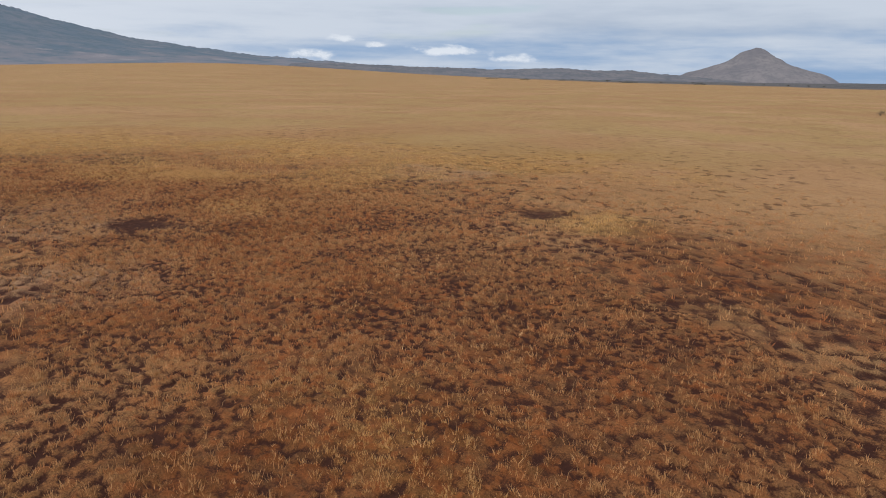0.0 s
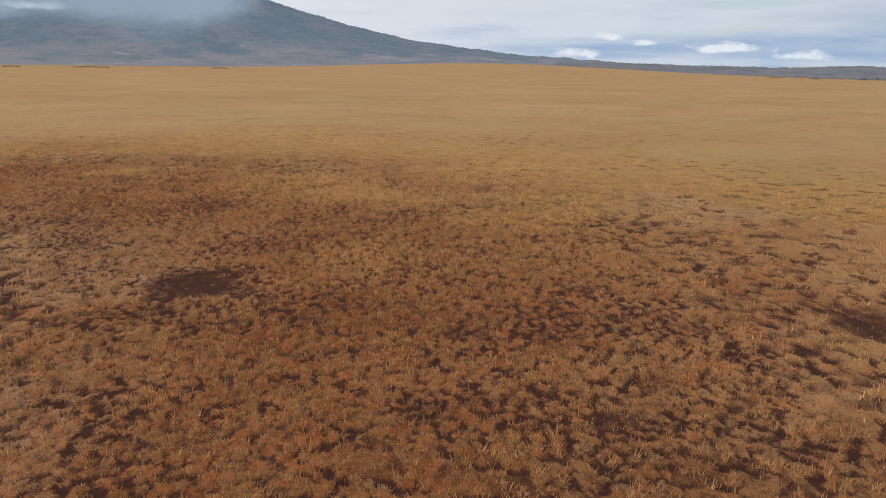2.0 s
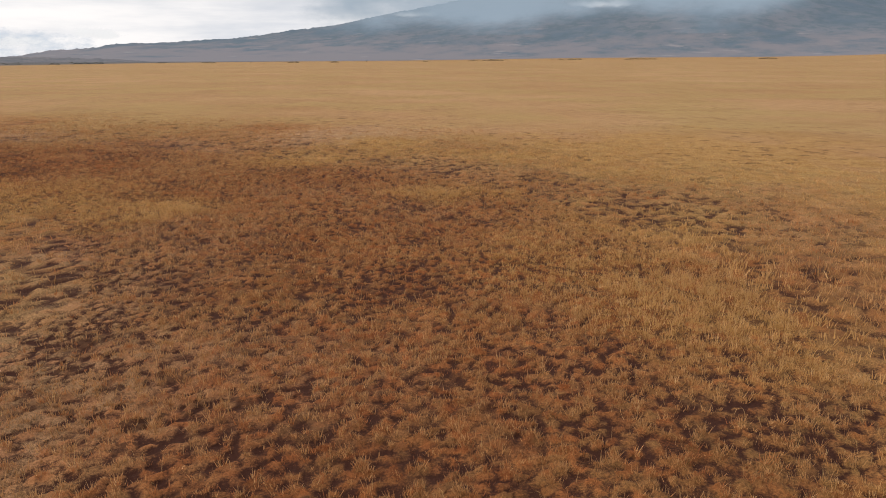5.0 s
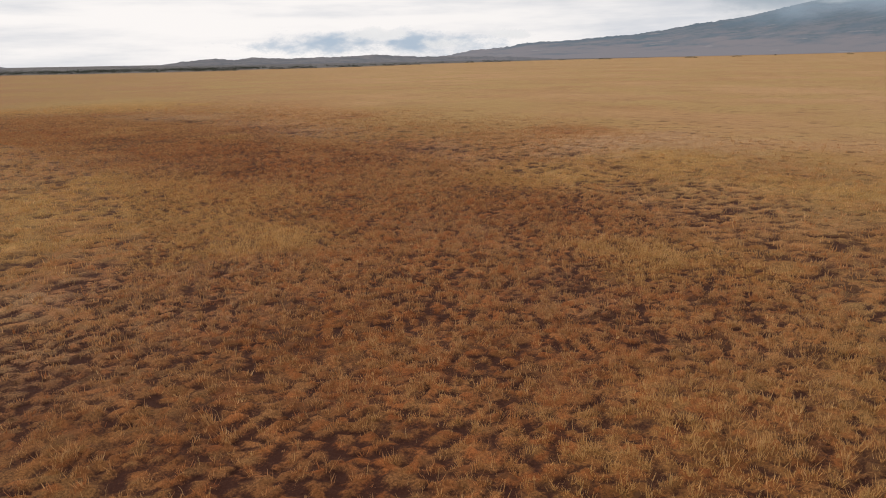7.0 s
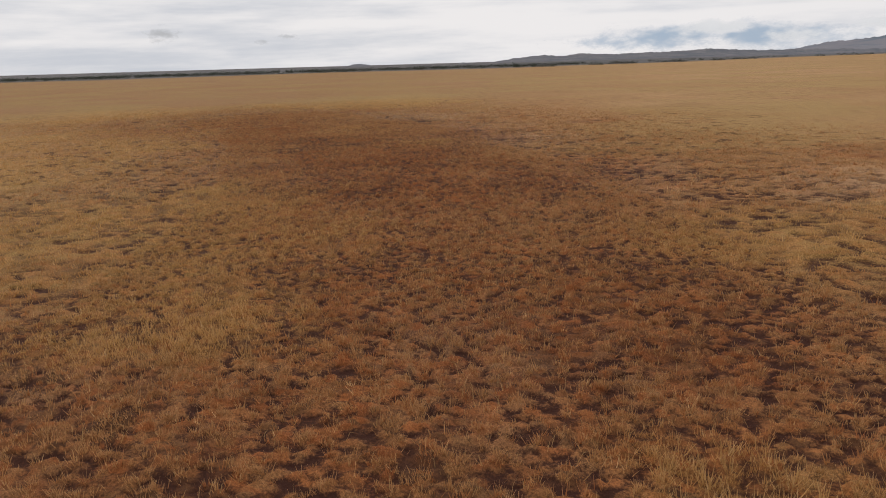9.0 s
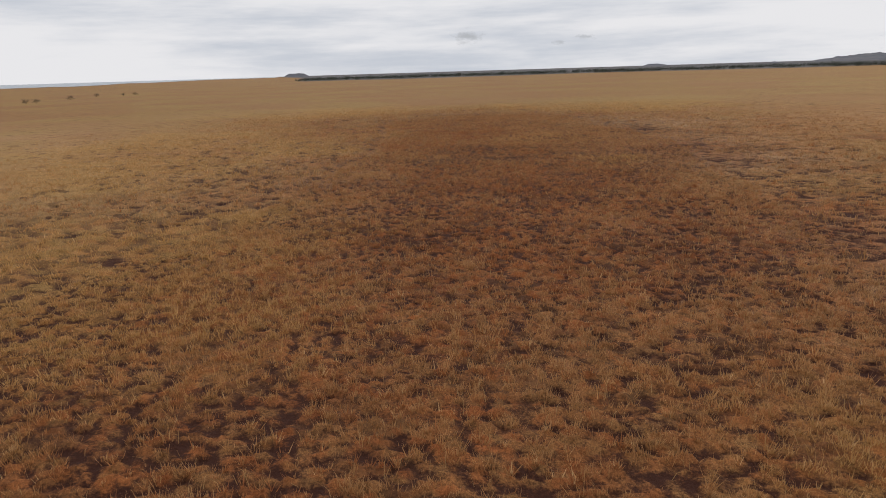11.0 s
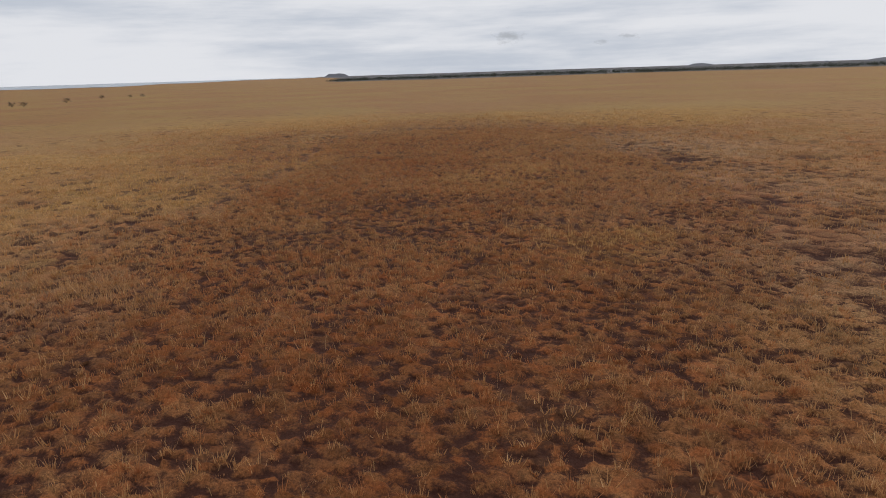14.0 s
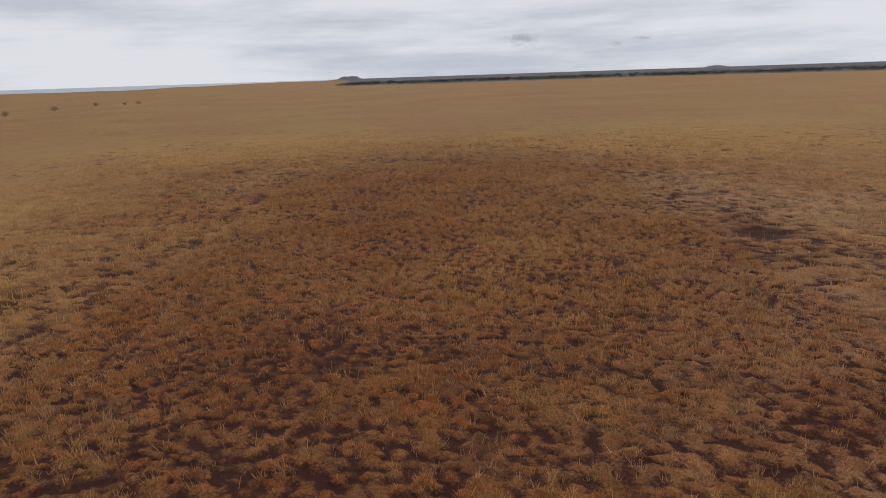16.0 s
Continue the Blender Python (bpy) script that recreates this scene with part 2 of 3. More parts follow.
M_GROUND = ground_material()
M_STRAW = grass_material("straw_blades", (0.34, 0.142, 0.050), (0.67, 0.350, 0.138), (0.84, 0.545, 0.27))
M_RUST = grass_material("rust_blades", (0.27, 0.079, 0.027), (0.57, 0.224, 0.078), (0.74, 0.41, 0.175))
M_STALK = grass_material("stalks", (0.46, 0.27, 0.11), (0.66, 0.44, 0.21), (0.76, 0.57, 0.34))
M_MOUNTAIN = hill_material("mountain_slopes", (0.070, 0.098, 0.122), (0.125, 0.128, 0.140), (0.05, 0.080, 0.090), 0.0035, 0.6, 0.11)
nt = M_MOUNTAIN.node_tree
b = nt.nodes["Principled BSDF"]
fields = span(nt, noise_at(nt, place(nt), 0.006, 5, 0.6, (1, 1, 9)), 0.61, 0.69)
low = nt.nodes.new("ShaderNodeSeparateXYZ")
nt.links.new(place(nt), low.inputs[0])
fields = maths(nt, "MULTIPLY", fields, maths(nt, "SUBTRACT", 1.0, span(nt, low.outputs[2], 90.0, 190.0)))
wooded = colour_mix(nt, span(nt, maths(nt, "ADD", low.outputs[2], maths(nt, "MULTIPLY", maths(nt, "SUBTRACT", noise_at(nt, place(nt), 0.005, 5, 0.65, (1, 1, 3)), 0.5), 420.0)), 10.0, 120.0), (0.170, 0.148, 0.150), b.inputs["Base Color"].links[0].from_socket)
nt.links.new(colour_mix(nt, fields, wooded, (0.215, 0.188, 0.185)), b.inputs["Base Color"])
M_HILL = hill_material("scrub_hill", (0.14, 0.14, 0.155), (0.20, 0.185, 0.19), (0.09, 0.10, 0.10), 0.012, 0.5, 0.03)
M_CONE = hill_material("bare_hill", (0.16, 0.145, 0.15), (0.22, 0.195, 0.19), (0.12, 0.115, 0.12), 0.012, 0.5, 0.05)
M_LEAF, nt, b = material("dusty_leaves", 0.7, 0.2)
own = nt.nodes.new("ShaderNodeNewGeometry").outputs["Random Per Island"]
nt.links.new(colour_mix(nt, own, (0.035, 0.042, 0.03), (0.085, 0.09, 0.06)), b.inputs["Base Color"])
M_TWIG, nt, b = material("dry_twigs", 0.85, 0.1)
own = nt.nodes.new("ShaderNodeNewGeometry").outputs["Random Per Island"]
nt.links.new(colour_mix(nt, own, (0.08, 0.062, 0.048), (0.20, 0.15, 0.11)), b.inputs["Base Color"])
M_BARK, nt, b = material("bark", 0.9, 0.1)
nt.links.new(colour_mix(nt, noise_at(nt, place(nt), 6.0), (0.06, 0.045, 0.035), (0.14, 0.11, 0.085)), b.inputs["Base Color"])
M_LAKE_HAZE, nt, b = material("lake_haze_tint", 0.45, 0.4)
# pale grey-blue base: distant haze painted into the lake's colour
nt.links.new(colour_mix(nt, noise_at(nt, place(nt), 0.004, 4, 0.6), (0.31, 0.34, 0.38), (0.40, 0.42, 0.45)), b.inputs["Base Color"])
M_CLOUD = cloud_material("white_cloud", (0.80, 0.83, 0.87), 0.15, 0.85, 0.007)
M_PUFF = cloud_material("grey_puff", (0.52, 0.54, 0.57), 0.15, 1.1, 0.012)
M_RAIN = cloud_material("blue_break", (0.38, 0.50, 0.65), 0.1, 0.9, 0.004)
M_BANK = cloud_material("grey_cloud", (0.30, 0.39, 0.49), 0.0, 1.05, 0.0022)


# ---- noise and meshes in numpy ----
def hashed(ix, iy, seed):
    h = (ix.astype(np.int64) * 374761393 + iy.astype(np.int64) * 668265263 + seed * 974634777) & 0xFFFFFFFF
    h = ((h ^ (h >> 13)) * 1274126177) & 0xFFFFFFFF
    return ((h ^ (h >> 16)) & 0xFFFFFF) / float(0x1000000)


def lumps(x, y, scale, seed):
    """Smooth value noise, 0 to 1, with lumps about scale metres wide."""
    u, v = x / scale, y / scale
    ix, iy = np.floor(u), np.floor(v)
    fx, fy = u - ix, v - iy
    fx, fy = fx * fx * (3 - 2 * fx), fy * fy * (3 - 2 * fy)
    a, b = hashed(ix, iy, seed), hashed(ix + 1, iy, seed)
    c, d = hashed(ix, iy + 1, seed), hashed(ix + 1, iy + 1, seed)
    return (a * (1 - fx) + b * fx) * (1 - fy) + (c * (1 - fx) + d * fx) * fy


def cushions(x, y, cell, seed):
    """Round hummocks of grass, 0 in the gaps between them and up to 1 on top, and a number of each hummock's own."""
    u, v = x / cell, y / cell
    ix, iy = np.floor(u), np.floor(v)
    best, own = np.zeros_like(u), np.zeros_like(u)
    for dx in (-1, 0, 1):
        for dy in (-1, 0, 1):
            jx, jy = ix + dx, iy + dy
            px, py = jx + hashed(jx, jy, seed), jy + hashed(jx, jy, seed + 1)
            r = 0.46 + 0.32 * hashed(jx, jy, seed + 2)
            top = 0.50 + 0.50 * hashed(jx, jy, seed + 3)
            h = top * (1 - ((u - px) ** 2 + (v - py) ** 2) / (r * r))
            own = np.where(h > best, hashed(jx, jy, seed + 4), own)
            best = np.maximum(best, h)
    return best, own


def smooth(x, low, high):
    s = np.clip((x - low) / (high - low), 0, 1)
    return s * s * (3 - 2 * s)


def np_mesh(name, verts, faces, mat, shade_smooth=False):
    """A mesh from arrays, all faces with the same number of corners."""
    me = bpy.data.meshes.new(name)
    n = faces.shape[1]
    me.vertices.add(len(verts))
    me.vertices.foreach_set("co", np.ascontiguousarray(verts, np.float32).ravel())
    me.loops.add(faces.size)
    me.loops.foreach_set("vertex_index", np.ascontiguousarray(faces, np.int32).ravel())
    me.polygons.add(len(faces))
    me.polygons.foreach_set("loop_start", np.arange(0, faces.size, n, dtype=np.int32))
    me.update(calc_edges=True)
    me.polygons.foreach_set("use_smooth", np.full(len(faces), shade_smooth))
    me.materials.append(mat)
    return me


def grid_faces(nu, nv):
    i = np.arange((nu - 1) * (nv - 1))
    a = (i // (nv - 1)) * nv + i % (nv - 1)
    return np.stack([a, a + nv, a + nv + 1, a + 1], 1)


# ---- the plain ----
# bare dark patches: place, radius
BARE = [(-11.5, -5.0, 1.7), (-0.2, -20.6, 1.5), (-51.0, 57.3, 1.3), (-40.7, 59.4, 1.6), (-53.0, 51.8, 1.1)]
# tufts of taller bleached grass: place, radius
TALL = [(-2.4, -23.3, 2.0), (-4.3, 19.8, 1.8), (4.5, 5.0, 5.5), (-14.2, 16.5, 1.6), (-37.1, 29.3, 1.4), (-3.2, 19.7, 1.5)]
# golden swards, closed and taller: place, radius
GOLD = [
    (-24, -23.5, 4), (-2.2, -23.3, 3.5), (-6, -6.5, 2.5), (8, -5, 7), (1, 9, 6), (2, 2.5, 5), (-2.6, 19, 4), (3.5, 12, 7), (-20, 21, 6), (-26, 18, 8),
    (-0.5, 10, 3), (-15, 17, 3.5), (-5.4, 38, 6), (-11, 32, 4.5), (-60, 19, 15), (-49, 17, 11), (-30.5, 22, 4), (-51, 42, 4), (-38.3, 41, 2.6), (-52, 26, 6),
    (-93, 33, 16), (22, 6, 15), (15, 34, 18), (-38, -2, 12), (20, -14, 12), (-84, 64, 16),
]
# pale grey-tan hummocks with open soil: place, radius
TAN = [
    (-11, 2, 6), (-13.5, -1, 6), (-12, 6, 5), (-13.8, 12, 5), (-9, 21, 4), (11, -9.5, 5), (-4.8, 15.7, 2.5), (-22, 37, 5),
    (-37, 46.5, 7), (-43.5, 49, 7), (-59, 53, 10), (-37, 27.5, 2.5), (-9, 47, 8), (-20, -9, 4),
]
# rust-red swards: place, radius
RED = [
    (-9, -32, 12), (-7, -12, 6), (-12.5, -14.5, 5), (-6.2, 4.5, 4), (-5, 9.5, 4), (-11.5, 19.5, 4.5), (-13.5, 18.5, 4), (-22, 22.5, 5), (-24, 31.5, 7),
    (-23.5, 25.5, 5), (-34.5, 33.5, 6), (-38, 31.5, 5), (-36, 36, 6), (-47, 34, 7), (-64, 35, 9), (-55, 41, 5), (-40.9, 60, 3), (-14, 53, 5), (-66, 44, 8),
]
# dark matted wine-brown stretches: place, radius
WINE = [
    (-21.7, -29.9, 5), (-21.7, -13.8, 2.4), (-14.6, -6.1, 1.6), (-9, 7.6, 3.0), (-8.6, 11, 2.2), (-20.7, 30, 3.5), (-26.4, 28.8, 3.2), (-9, 25.3, 4),
    (-5.1, 7.2, 1.8), (-4.2, 11.1, 1.8), (-10.5, -9.5, 2.2), (-41, 34.5, 3.5), (-34, 30, 2.5), (-17, -19.5, 3), (-21, -27, 6), (-26, -21, 3), (-44, 42, 4.5), (-46, 36, 4), (-30, 35, 4), (-22, 33, 4), (-13, -25, 6), (-6, -30, 7), (-40, 44.5, 5), (-37, 41, 4), (-33, 38, 3),
]
# the stretch of plain that is crossed
RUN = [(-31, -28), (-21, -23.4), (-6.6, -8.3), (-4.5, 6), (-6.6, 13.5), (-12.5, 22), (-26, 31), (-47, 40), (-68, 44)]


def off_line(x, y, line):
    best = np.full(x.shape, 1e9)
    for (ax, ay), (bx, by) in zip(line, line[1:]):
        dx, dy = bx - ax, by - ay
        s = np.clip(((x - ax) * dx + (y - ay) * dy) / (dx * dx + dy * dy), 0, 1)
        best = np.minimum(best, np.hypot(x - ax - s * dx, y - ay - s * dy))
    return best


def off_run(x, y):
    return off_line(x, y, RUN)


def spots(x, y, some):
    best = np.zeros_like(x)
    for px, py, r in some:
        d = np.hypot(x - px, (y - py)) / (r * (0.55 + 0.6 * lumps(x, y, 0.9, 91) + 0.3 * lumps(x, y, 0.3, 92)))
        best = np.maximum(best, 1 - smooth(d, 0.35, 1.35))
    return best


def region(x, y, some, seed, low=0.25, high=1.2):
    """How far a place belongs to one of some ragged patches, 0 to 1."""
    best = np.full(x.shape, 9.0)
    for px, py, r in some:
        best = np.minimum(best, np.hypot(x - px, y - py) / r)
    ragged = 0.8 * (lumps(x, y, 5.5, seed) - 0.5) + 0.6 * (lumps(x, y, 1.7, seed + 1) - 0.5) + 0.3 * (lumps(x, y, 0.6, seed + 2) - 0.5)
    return 1 - smooth(best + ragged, low, high)


def charted(field):
    """The same field, read off a chart of the plain near by, which is quicker."""
    x0, y0, step, nx, ny = -125.0, -85.0, 0.25, 720, 760
    chart = field(*np.meshgrid(x0 + step * np.arange(nx), y0 + step * np.arange(ny), indexing="ij"))

    def read(x, y):
        u, v = (x - x0) / step, (y - y0) / step
        i, j = np.floor(u).astype(int), np.floor(v).astype(int)
        far = (i < 0) | (j < 0) | (i > nx - 2) | (j > ny - 2)
        i, j = np.clip(i, 0, nx - 2), np.clip(j, 0, ny - 2)
        p, q = u - i, v - j
        value = (chart[i, j] * (1 - p) + chart[i + 1, j] * p) * (1 - q) + (chart[i, j + 1] * (1 - p) + chart[i + 1, j + 1] * p) * q
        if far.any():
            value[far] = field(x[far], y[far])
        return value

    return read


yellowness = charted(lambda x, y: region(x, y, GOLD, 95))
paleness = charted(lambda x, y: region(x, y, TAN, 111))
darkness = charted(lambda x, y: region(x, y, WINE, 119))


def rise(x, y):
    """The plain climbs towards the foot of the mountain."""
    r, az = np.hypot(x, y), np.degrees(np.arctan2(-x, y))
    up = 36 * np.exp(-(((az + 50) / 15) ** 2)) + 12 * np.exp(-(((az + 20) / 17) ** 2))
    return up * smooth(r, 350, 2600)


def rustiness(x, y):
    v = 0.4 * lumps(x, y, 9.0, 11) + 0.3 * lumps(x, y, 2.7, 12) + 0.3 * lumps(x, y, 0.9, 13)
    near = 1 - smooth(off_run(x, y) + 14 * (lumps(x, y, 13.0, 14) - 0.5), 4, 32)
    v = (0.06 + 0.42 * smooth(v, 0.34, 0.66)) * (0.25 + 0.75 * near) + 0.30 * region(x, y, RED, 103)
    return np.clip(v * (1 - 0.45 * spots(x, y, TALL)) * (1 - 0.35 * yellowness(x, y)) * (1 - 0.6 * paleness(x, y)), 0, 1)


def growth(x, y, small, large):
    """How thick the sward stands in hummocks of two sizes, 0 on bare soil, and a tone of each hummock's own."""
    wx, wy = x + 0.5 * small * (lumps(x, y, 0.63 * small, 33) - 0.5), y + 0.5 * small * (lumps(x, y, 0.63 * small, 34) - 0.5)
    a, own_a = cushions(wx, wy, small, 5)
    b, own_b = cushions(wx + 31, wy - 17, large, 21)
    thin = smooth(0.5 * lumps(x, y, 2.3, 31) + 0.5 * lumps(x, y, 0.8, 32), 0.20, 0.62)
    g = np.clip(np.maximum(a, 0.45 * b * thin), 0, 1) ** 0.8 * (0.72 + 0.28 * thin)
    closed = 0.20 * yellowness(x, y) + 0.15 * spots(x, y, TALL)
    g = g + np.clip(closed, 0, 1) * (0.45 + 0.3 * lumps(x, y, 0.25, 35)) * (1 - g)
    return g * (1 - 0.75 * spots(x, y, BARE)), np.where(a > 0.45 * b, own_a, own_b)


rustiness = charted(rustiness)


class Sward:
    """A stretch of hummocky grass on a grid, to be read off at any place in it."""

    def __init__(self, x0, x1, y0, y1, step, small, large):
        self.x0, self.y0, self.step = x0, y0, step
        self.x, self.y = np.meshgrid(np.arange(x0, x1, step), np.arange(y0, y1, step), indexing="ij")
        self.d = off_run(self.x, self.y)
        self.g, self.own = growth(self.x, self.y, small, large)

    def read(self, x, y):
        i = np.clip(np.rint((x - self.x0) / self.step).astype(int), 0, self.g.shape[0] - 1)
        j = np.clip(np.rint((y - self.y0) / self.step).astype(int), 0, self.g.shape[1] - 1)
        return self.g[i, j], self.own[i, j]


NEAR = Sward(-80, 7, -39, 56, 0.085, 0.235, 0.75)
WIDE = Sward(-110, 38, -70, 86, 0.195, 0.41, 1.10)


def growth_at(x, y, d):
    gn, on = NEAR.read(x, y)
    gw, ow = WIDE.read(x, y)
    return np.where(d < 8.8, gn, gw), np.where(d < 8.8, on, ow)


def roll(x, y):
    """The lie of the land near by, without its hummocks."""
    fine = 1 - smooth(np.maximum(np.abs(x + 37) - 58, np.abs(y - 11) - 56), 0, 12)
    low = 0.14 * (lumps(x, y, 11.0, 41) - 0.5) + 0.08 * (lumps(x, y, 3.7, 42) - 0.5) + 0.05 * (lumps(x, y, 1.1, 43) - 0.5)
    return rise(x, y) + fine * (low - 0.07 * spots(x, y, BARE))


def near_sward(d):
    return 0.09 * (1 - smooth(d, 8.2, 9.4))


def wide_sward(d):
    return 0.13 * smooth(d, 8.0, 9.2) * (1 - 0.85 * smooth(d, 14, 39))


def height(x, y):
    return roll(x, y) - 0.14 * (1 - smooth(off_run(x, y) + 4 * (lumps(x, y, 1.7, 61) - 0.5), 33, 37))


def edge(az):
    """How far the open grass reaches before scrub and woods begin."""
    return np.interp(az, (-100, -91, -80, -68, 8, 20, 31, 45, 84, 89, 110), (800, 1000, 1300, 2500, 2400, 1340, 765, 545, 560, 3900, 3900))


def lines(low, high, step):
    inner = np.arange(low, high, step)
    grow = np.cumsum(step * 1.125 ** np.arange(1, 80))
    grow = np.append(grow[grow < 4600], 4900)
    return np.concatenate([low - grow[::-1], inner, inner[-1] + grow])


def clothe(me, x, y, d, g, own):
    """Cover, redness and distance of the grass, for the material."""
    fine = 1 - smooth(d + 12 * (lumps(x, y, 7.0, 62) - 0.5), 12, 38)
    r, az = np.hypot(x, y), np.degrees(np.arctan2(-x, y))
    values = {
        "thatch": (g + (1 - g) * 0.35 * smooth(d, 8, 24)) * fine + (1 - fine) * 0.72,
        "khaki": 0.65 * yellowness(x, y),
        "pale": paleness(x, y),
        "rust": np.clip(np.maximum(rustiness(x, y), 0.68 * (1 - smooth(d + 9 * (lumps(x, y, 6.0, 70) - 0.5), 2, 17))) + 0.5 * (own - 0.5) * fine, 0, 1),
        "scrub": smooth(r / edge(az) + 0.1 * (lumps(x, y, 60.0, 71) - 0.5), 0.97, 1.03),
        # distance paling in place of haze, setting in beside the crossed stretch
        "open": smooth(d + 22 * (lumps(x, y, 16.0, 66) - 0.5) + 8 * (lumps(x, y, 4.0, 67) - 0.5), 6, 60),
        "ochre": 0.85 * smooth(az, 28, 62) * smooth(r, 40, 120) * (1 - smooth(az, 150, 175)),
        "litter": np.clip(0.40 * darkness(x, y) + 0.28 * smooth(0.6 * lumps(x, y, 2.6, 63) + 0.4 * lumps(x, y, 0.8, 64), 0.42, 0.75) * (1 - smooth(d, 10, 30)), 0, 1),
        "tone": 0.5 + (own - 0.5) * fine,
    }
    for name, value in values.items():
        me.attributes.new(name, "FLOAT", "POINT").data.foreach_set("value", value.astype(np.float32))


def build_ground():
    xs, ys = lines(-92, 18, 0.9), lines(-42, 64, 0.9)
    x, y = (v.ravel() for v in np.meshgrid(xs, ys, indexing="ij"))
    me = np_mesh("ground", np.stack([x, y, height(x, y)], 1), grid_faces(len(xs), len(ys)), M_GROUND, True)
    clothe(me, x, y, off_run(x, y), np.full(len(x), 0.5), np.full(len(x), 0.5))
    tagged(new("ground", me), "dry russet and straw grassland plain with hummocks and dark bare soil", "ground", kind="structure")


def build_sward(name, field, low, high, lift, rough, label):
    """Matted hummocks of grass between low and high metres off the crossed stretch."""
    rng = np.random.default_rng(3)
    inside = (field.d < high) & (field.d > low)
    cell = inside[:-1, :-1] & inside[1:, :-1] & inside[:-1, 1:] & inside[1:, 1:]
    used = np.zeros_like(inside)
    used[:-1, :-1] |= cell
    used[1:, :-1] |= cell
    used[:-1, 1:] |= cell
    used[1:, 1:] |= cell
    index = np.cumsum(used.ravel()).reshape(used.shape) - 1
    i, j = np.nonzero(cell)
    faces = np.stack([index[i, j], index[i + 1, j], index[i + 1, j + 1], index[i, j + 1]], 1)
    x, y, d, g, own = field.x[used], field.y[used], field.d[used], field.g[used], field.own[used]
    shift = 0.33 * field.step
    x, y = x + rng.uniform(-shift, shift, len(x)), y + rng.uniform(-shift, shift, len(x))
    s = lift(d) * g
    z = roll(x, y) + s + (0.01 + rough * s) * rng.uniform(-1, 1, len(x)) - 0.02 * (lift(d) < 0.02) - 0.2 * smooth(d, 37.5, 40)
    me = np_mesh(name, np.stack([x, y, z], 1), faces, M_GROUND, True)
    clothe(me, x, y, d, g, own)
    tagged(new(name, me), label, "grass", kind="stuff")


def spears(x, y, z, tall, wide, lean, turn, rng):
    """Tapering blades: one triangle each."""
    n = len(x)
    face = rng.uniform(0, 2 * np.pi, n)
    sx, sy = np.cos(face) * wide / 2, np.sin(face) * wide / 2
    v = np.empty((n, 3, 3))
    v[:, 0] = np.stack([x - sx, y - sy, z], 1)
    v[:, 1] = np.stack([x + sx, y + sy, z], 1)
    v[:, 2] = np.stack([x + np.cos(turn) * lean * tall, y + np.sin(turn) * lean * tall, z + tall], 1)
    return v.reshape(-1, 3), np.arange(3 * n).reshape(-1, 3)


def bents(x, y, z, tall, wide, lean, rng):
    """Long stalks that arch over: three triangles each."""
    n = len(x)
    turn, face = rng.uniform(0, 2 * np.pi, n), rng.uniform(0, 2 * np.pi, n)
    ox, oy = np.cos(turn) * lean * tall, np.sin(turn) * lean * tall
    sx, sy = np.cos(face) * wide / 2, np.sin(face) * wide / 2
    v = np.empty((n, 5, 3))
    v[:, 0] = np.stack([x - sx, y - sy, z], 1)
    v[:, 1] = np.stack([x + sx, y + sy, z], 1)
    mx, my, mz = x + ox * 0.3, y + oy * 0.3, z + tall * 0.62
    v[:, 2] = np.stack([mx + sx * 0.8, my + sy * 0.8, mz], 1)
    v[:, 3] = np.stack([mx - sx * 0.8, my - sy * 0.8, mz], 1)
    v[:, 4] = np.stack([x + ox, y + oy, z + tall * (1 - 0.25 * lean)], 1)
    f = np.array([[0, 1, 2], [0, 2, 3], [3, 2, 4]])[None] + (np.arange(n) * 5)[:, None, None]
    return v.reshape(-1, 3), f.reshape(-1, 3)


def scatter(rng, count, low, high, bias):
    """Places of blades, thicker on the hummocks, between low and high metres off the run."""
    far = min(high, 75)
    x, y = rng.uniform(-68 - far, -2 + far, count), rng.uniform(-28 - far, 44 + far, count)
    return thinned(rng, x, y, low, high, bias)


def thinned(rng, x, y, low, high, bias):
    d = off_run(x, y)
    keep = (d >= low) & (d < high) & (rng.uniform(0, 1, len(x)) > smooth(d + 10 * (lumps(x, y, 6.0, 69) - 0.5), 12, 38))
    x, y, d = x[keep], y[keep], d[keep]
    g, own = growth_at(x, y, d)
    keep = (rng.uniform(0, 1, len(x)) < (1 - bias) + bias * smooth(g, np.where(d > 8.8, 0.34, 0.36), 0.80)) & (rng.uniform(0, 1.2, len(x)) > spots(x, y, BARE)) & (rng.uniform(0, 1.7, len(x)) > darkness(x, y))
    return x[keep], y[keep], d[keep], g[keep], own[keep]


def join(some):
    start, verts, faces = 0, [], []
    for v, f in some:
        verts.append(v)
        faces.append(f + start)
        start += len(v)
    return np.concatenate(verts), np.concatenate(faces)


def crowd(rng, x, y, d, g, count, wide):
    """Several blades round each tuft's middle: places, and which tuft each belongs to."""
    which = np.repeat(np.arange(len(x)), count)
    n = len(which)
    turn, out = rng.uniform(0, 2 * np.pi, n), np.abs(rng.normal(0, 1, n)) * np.repeat(wide, count)
    return which, x[which] + np.cos(turn) * out, y[which] + np.sin(turn) * out, turn


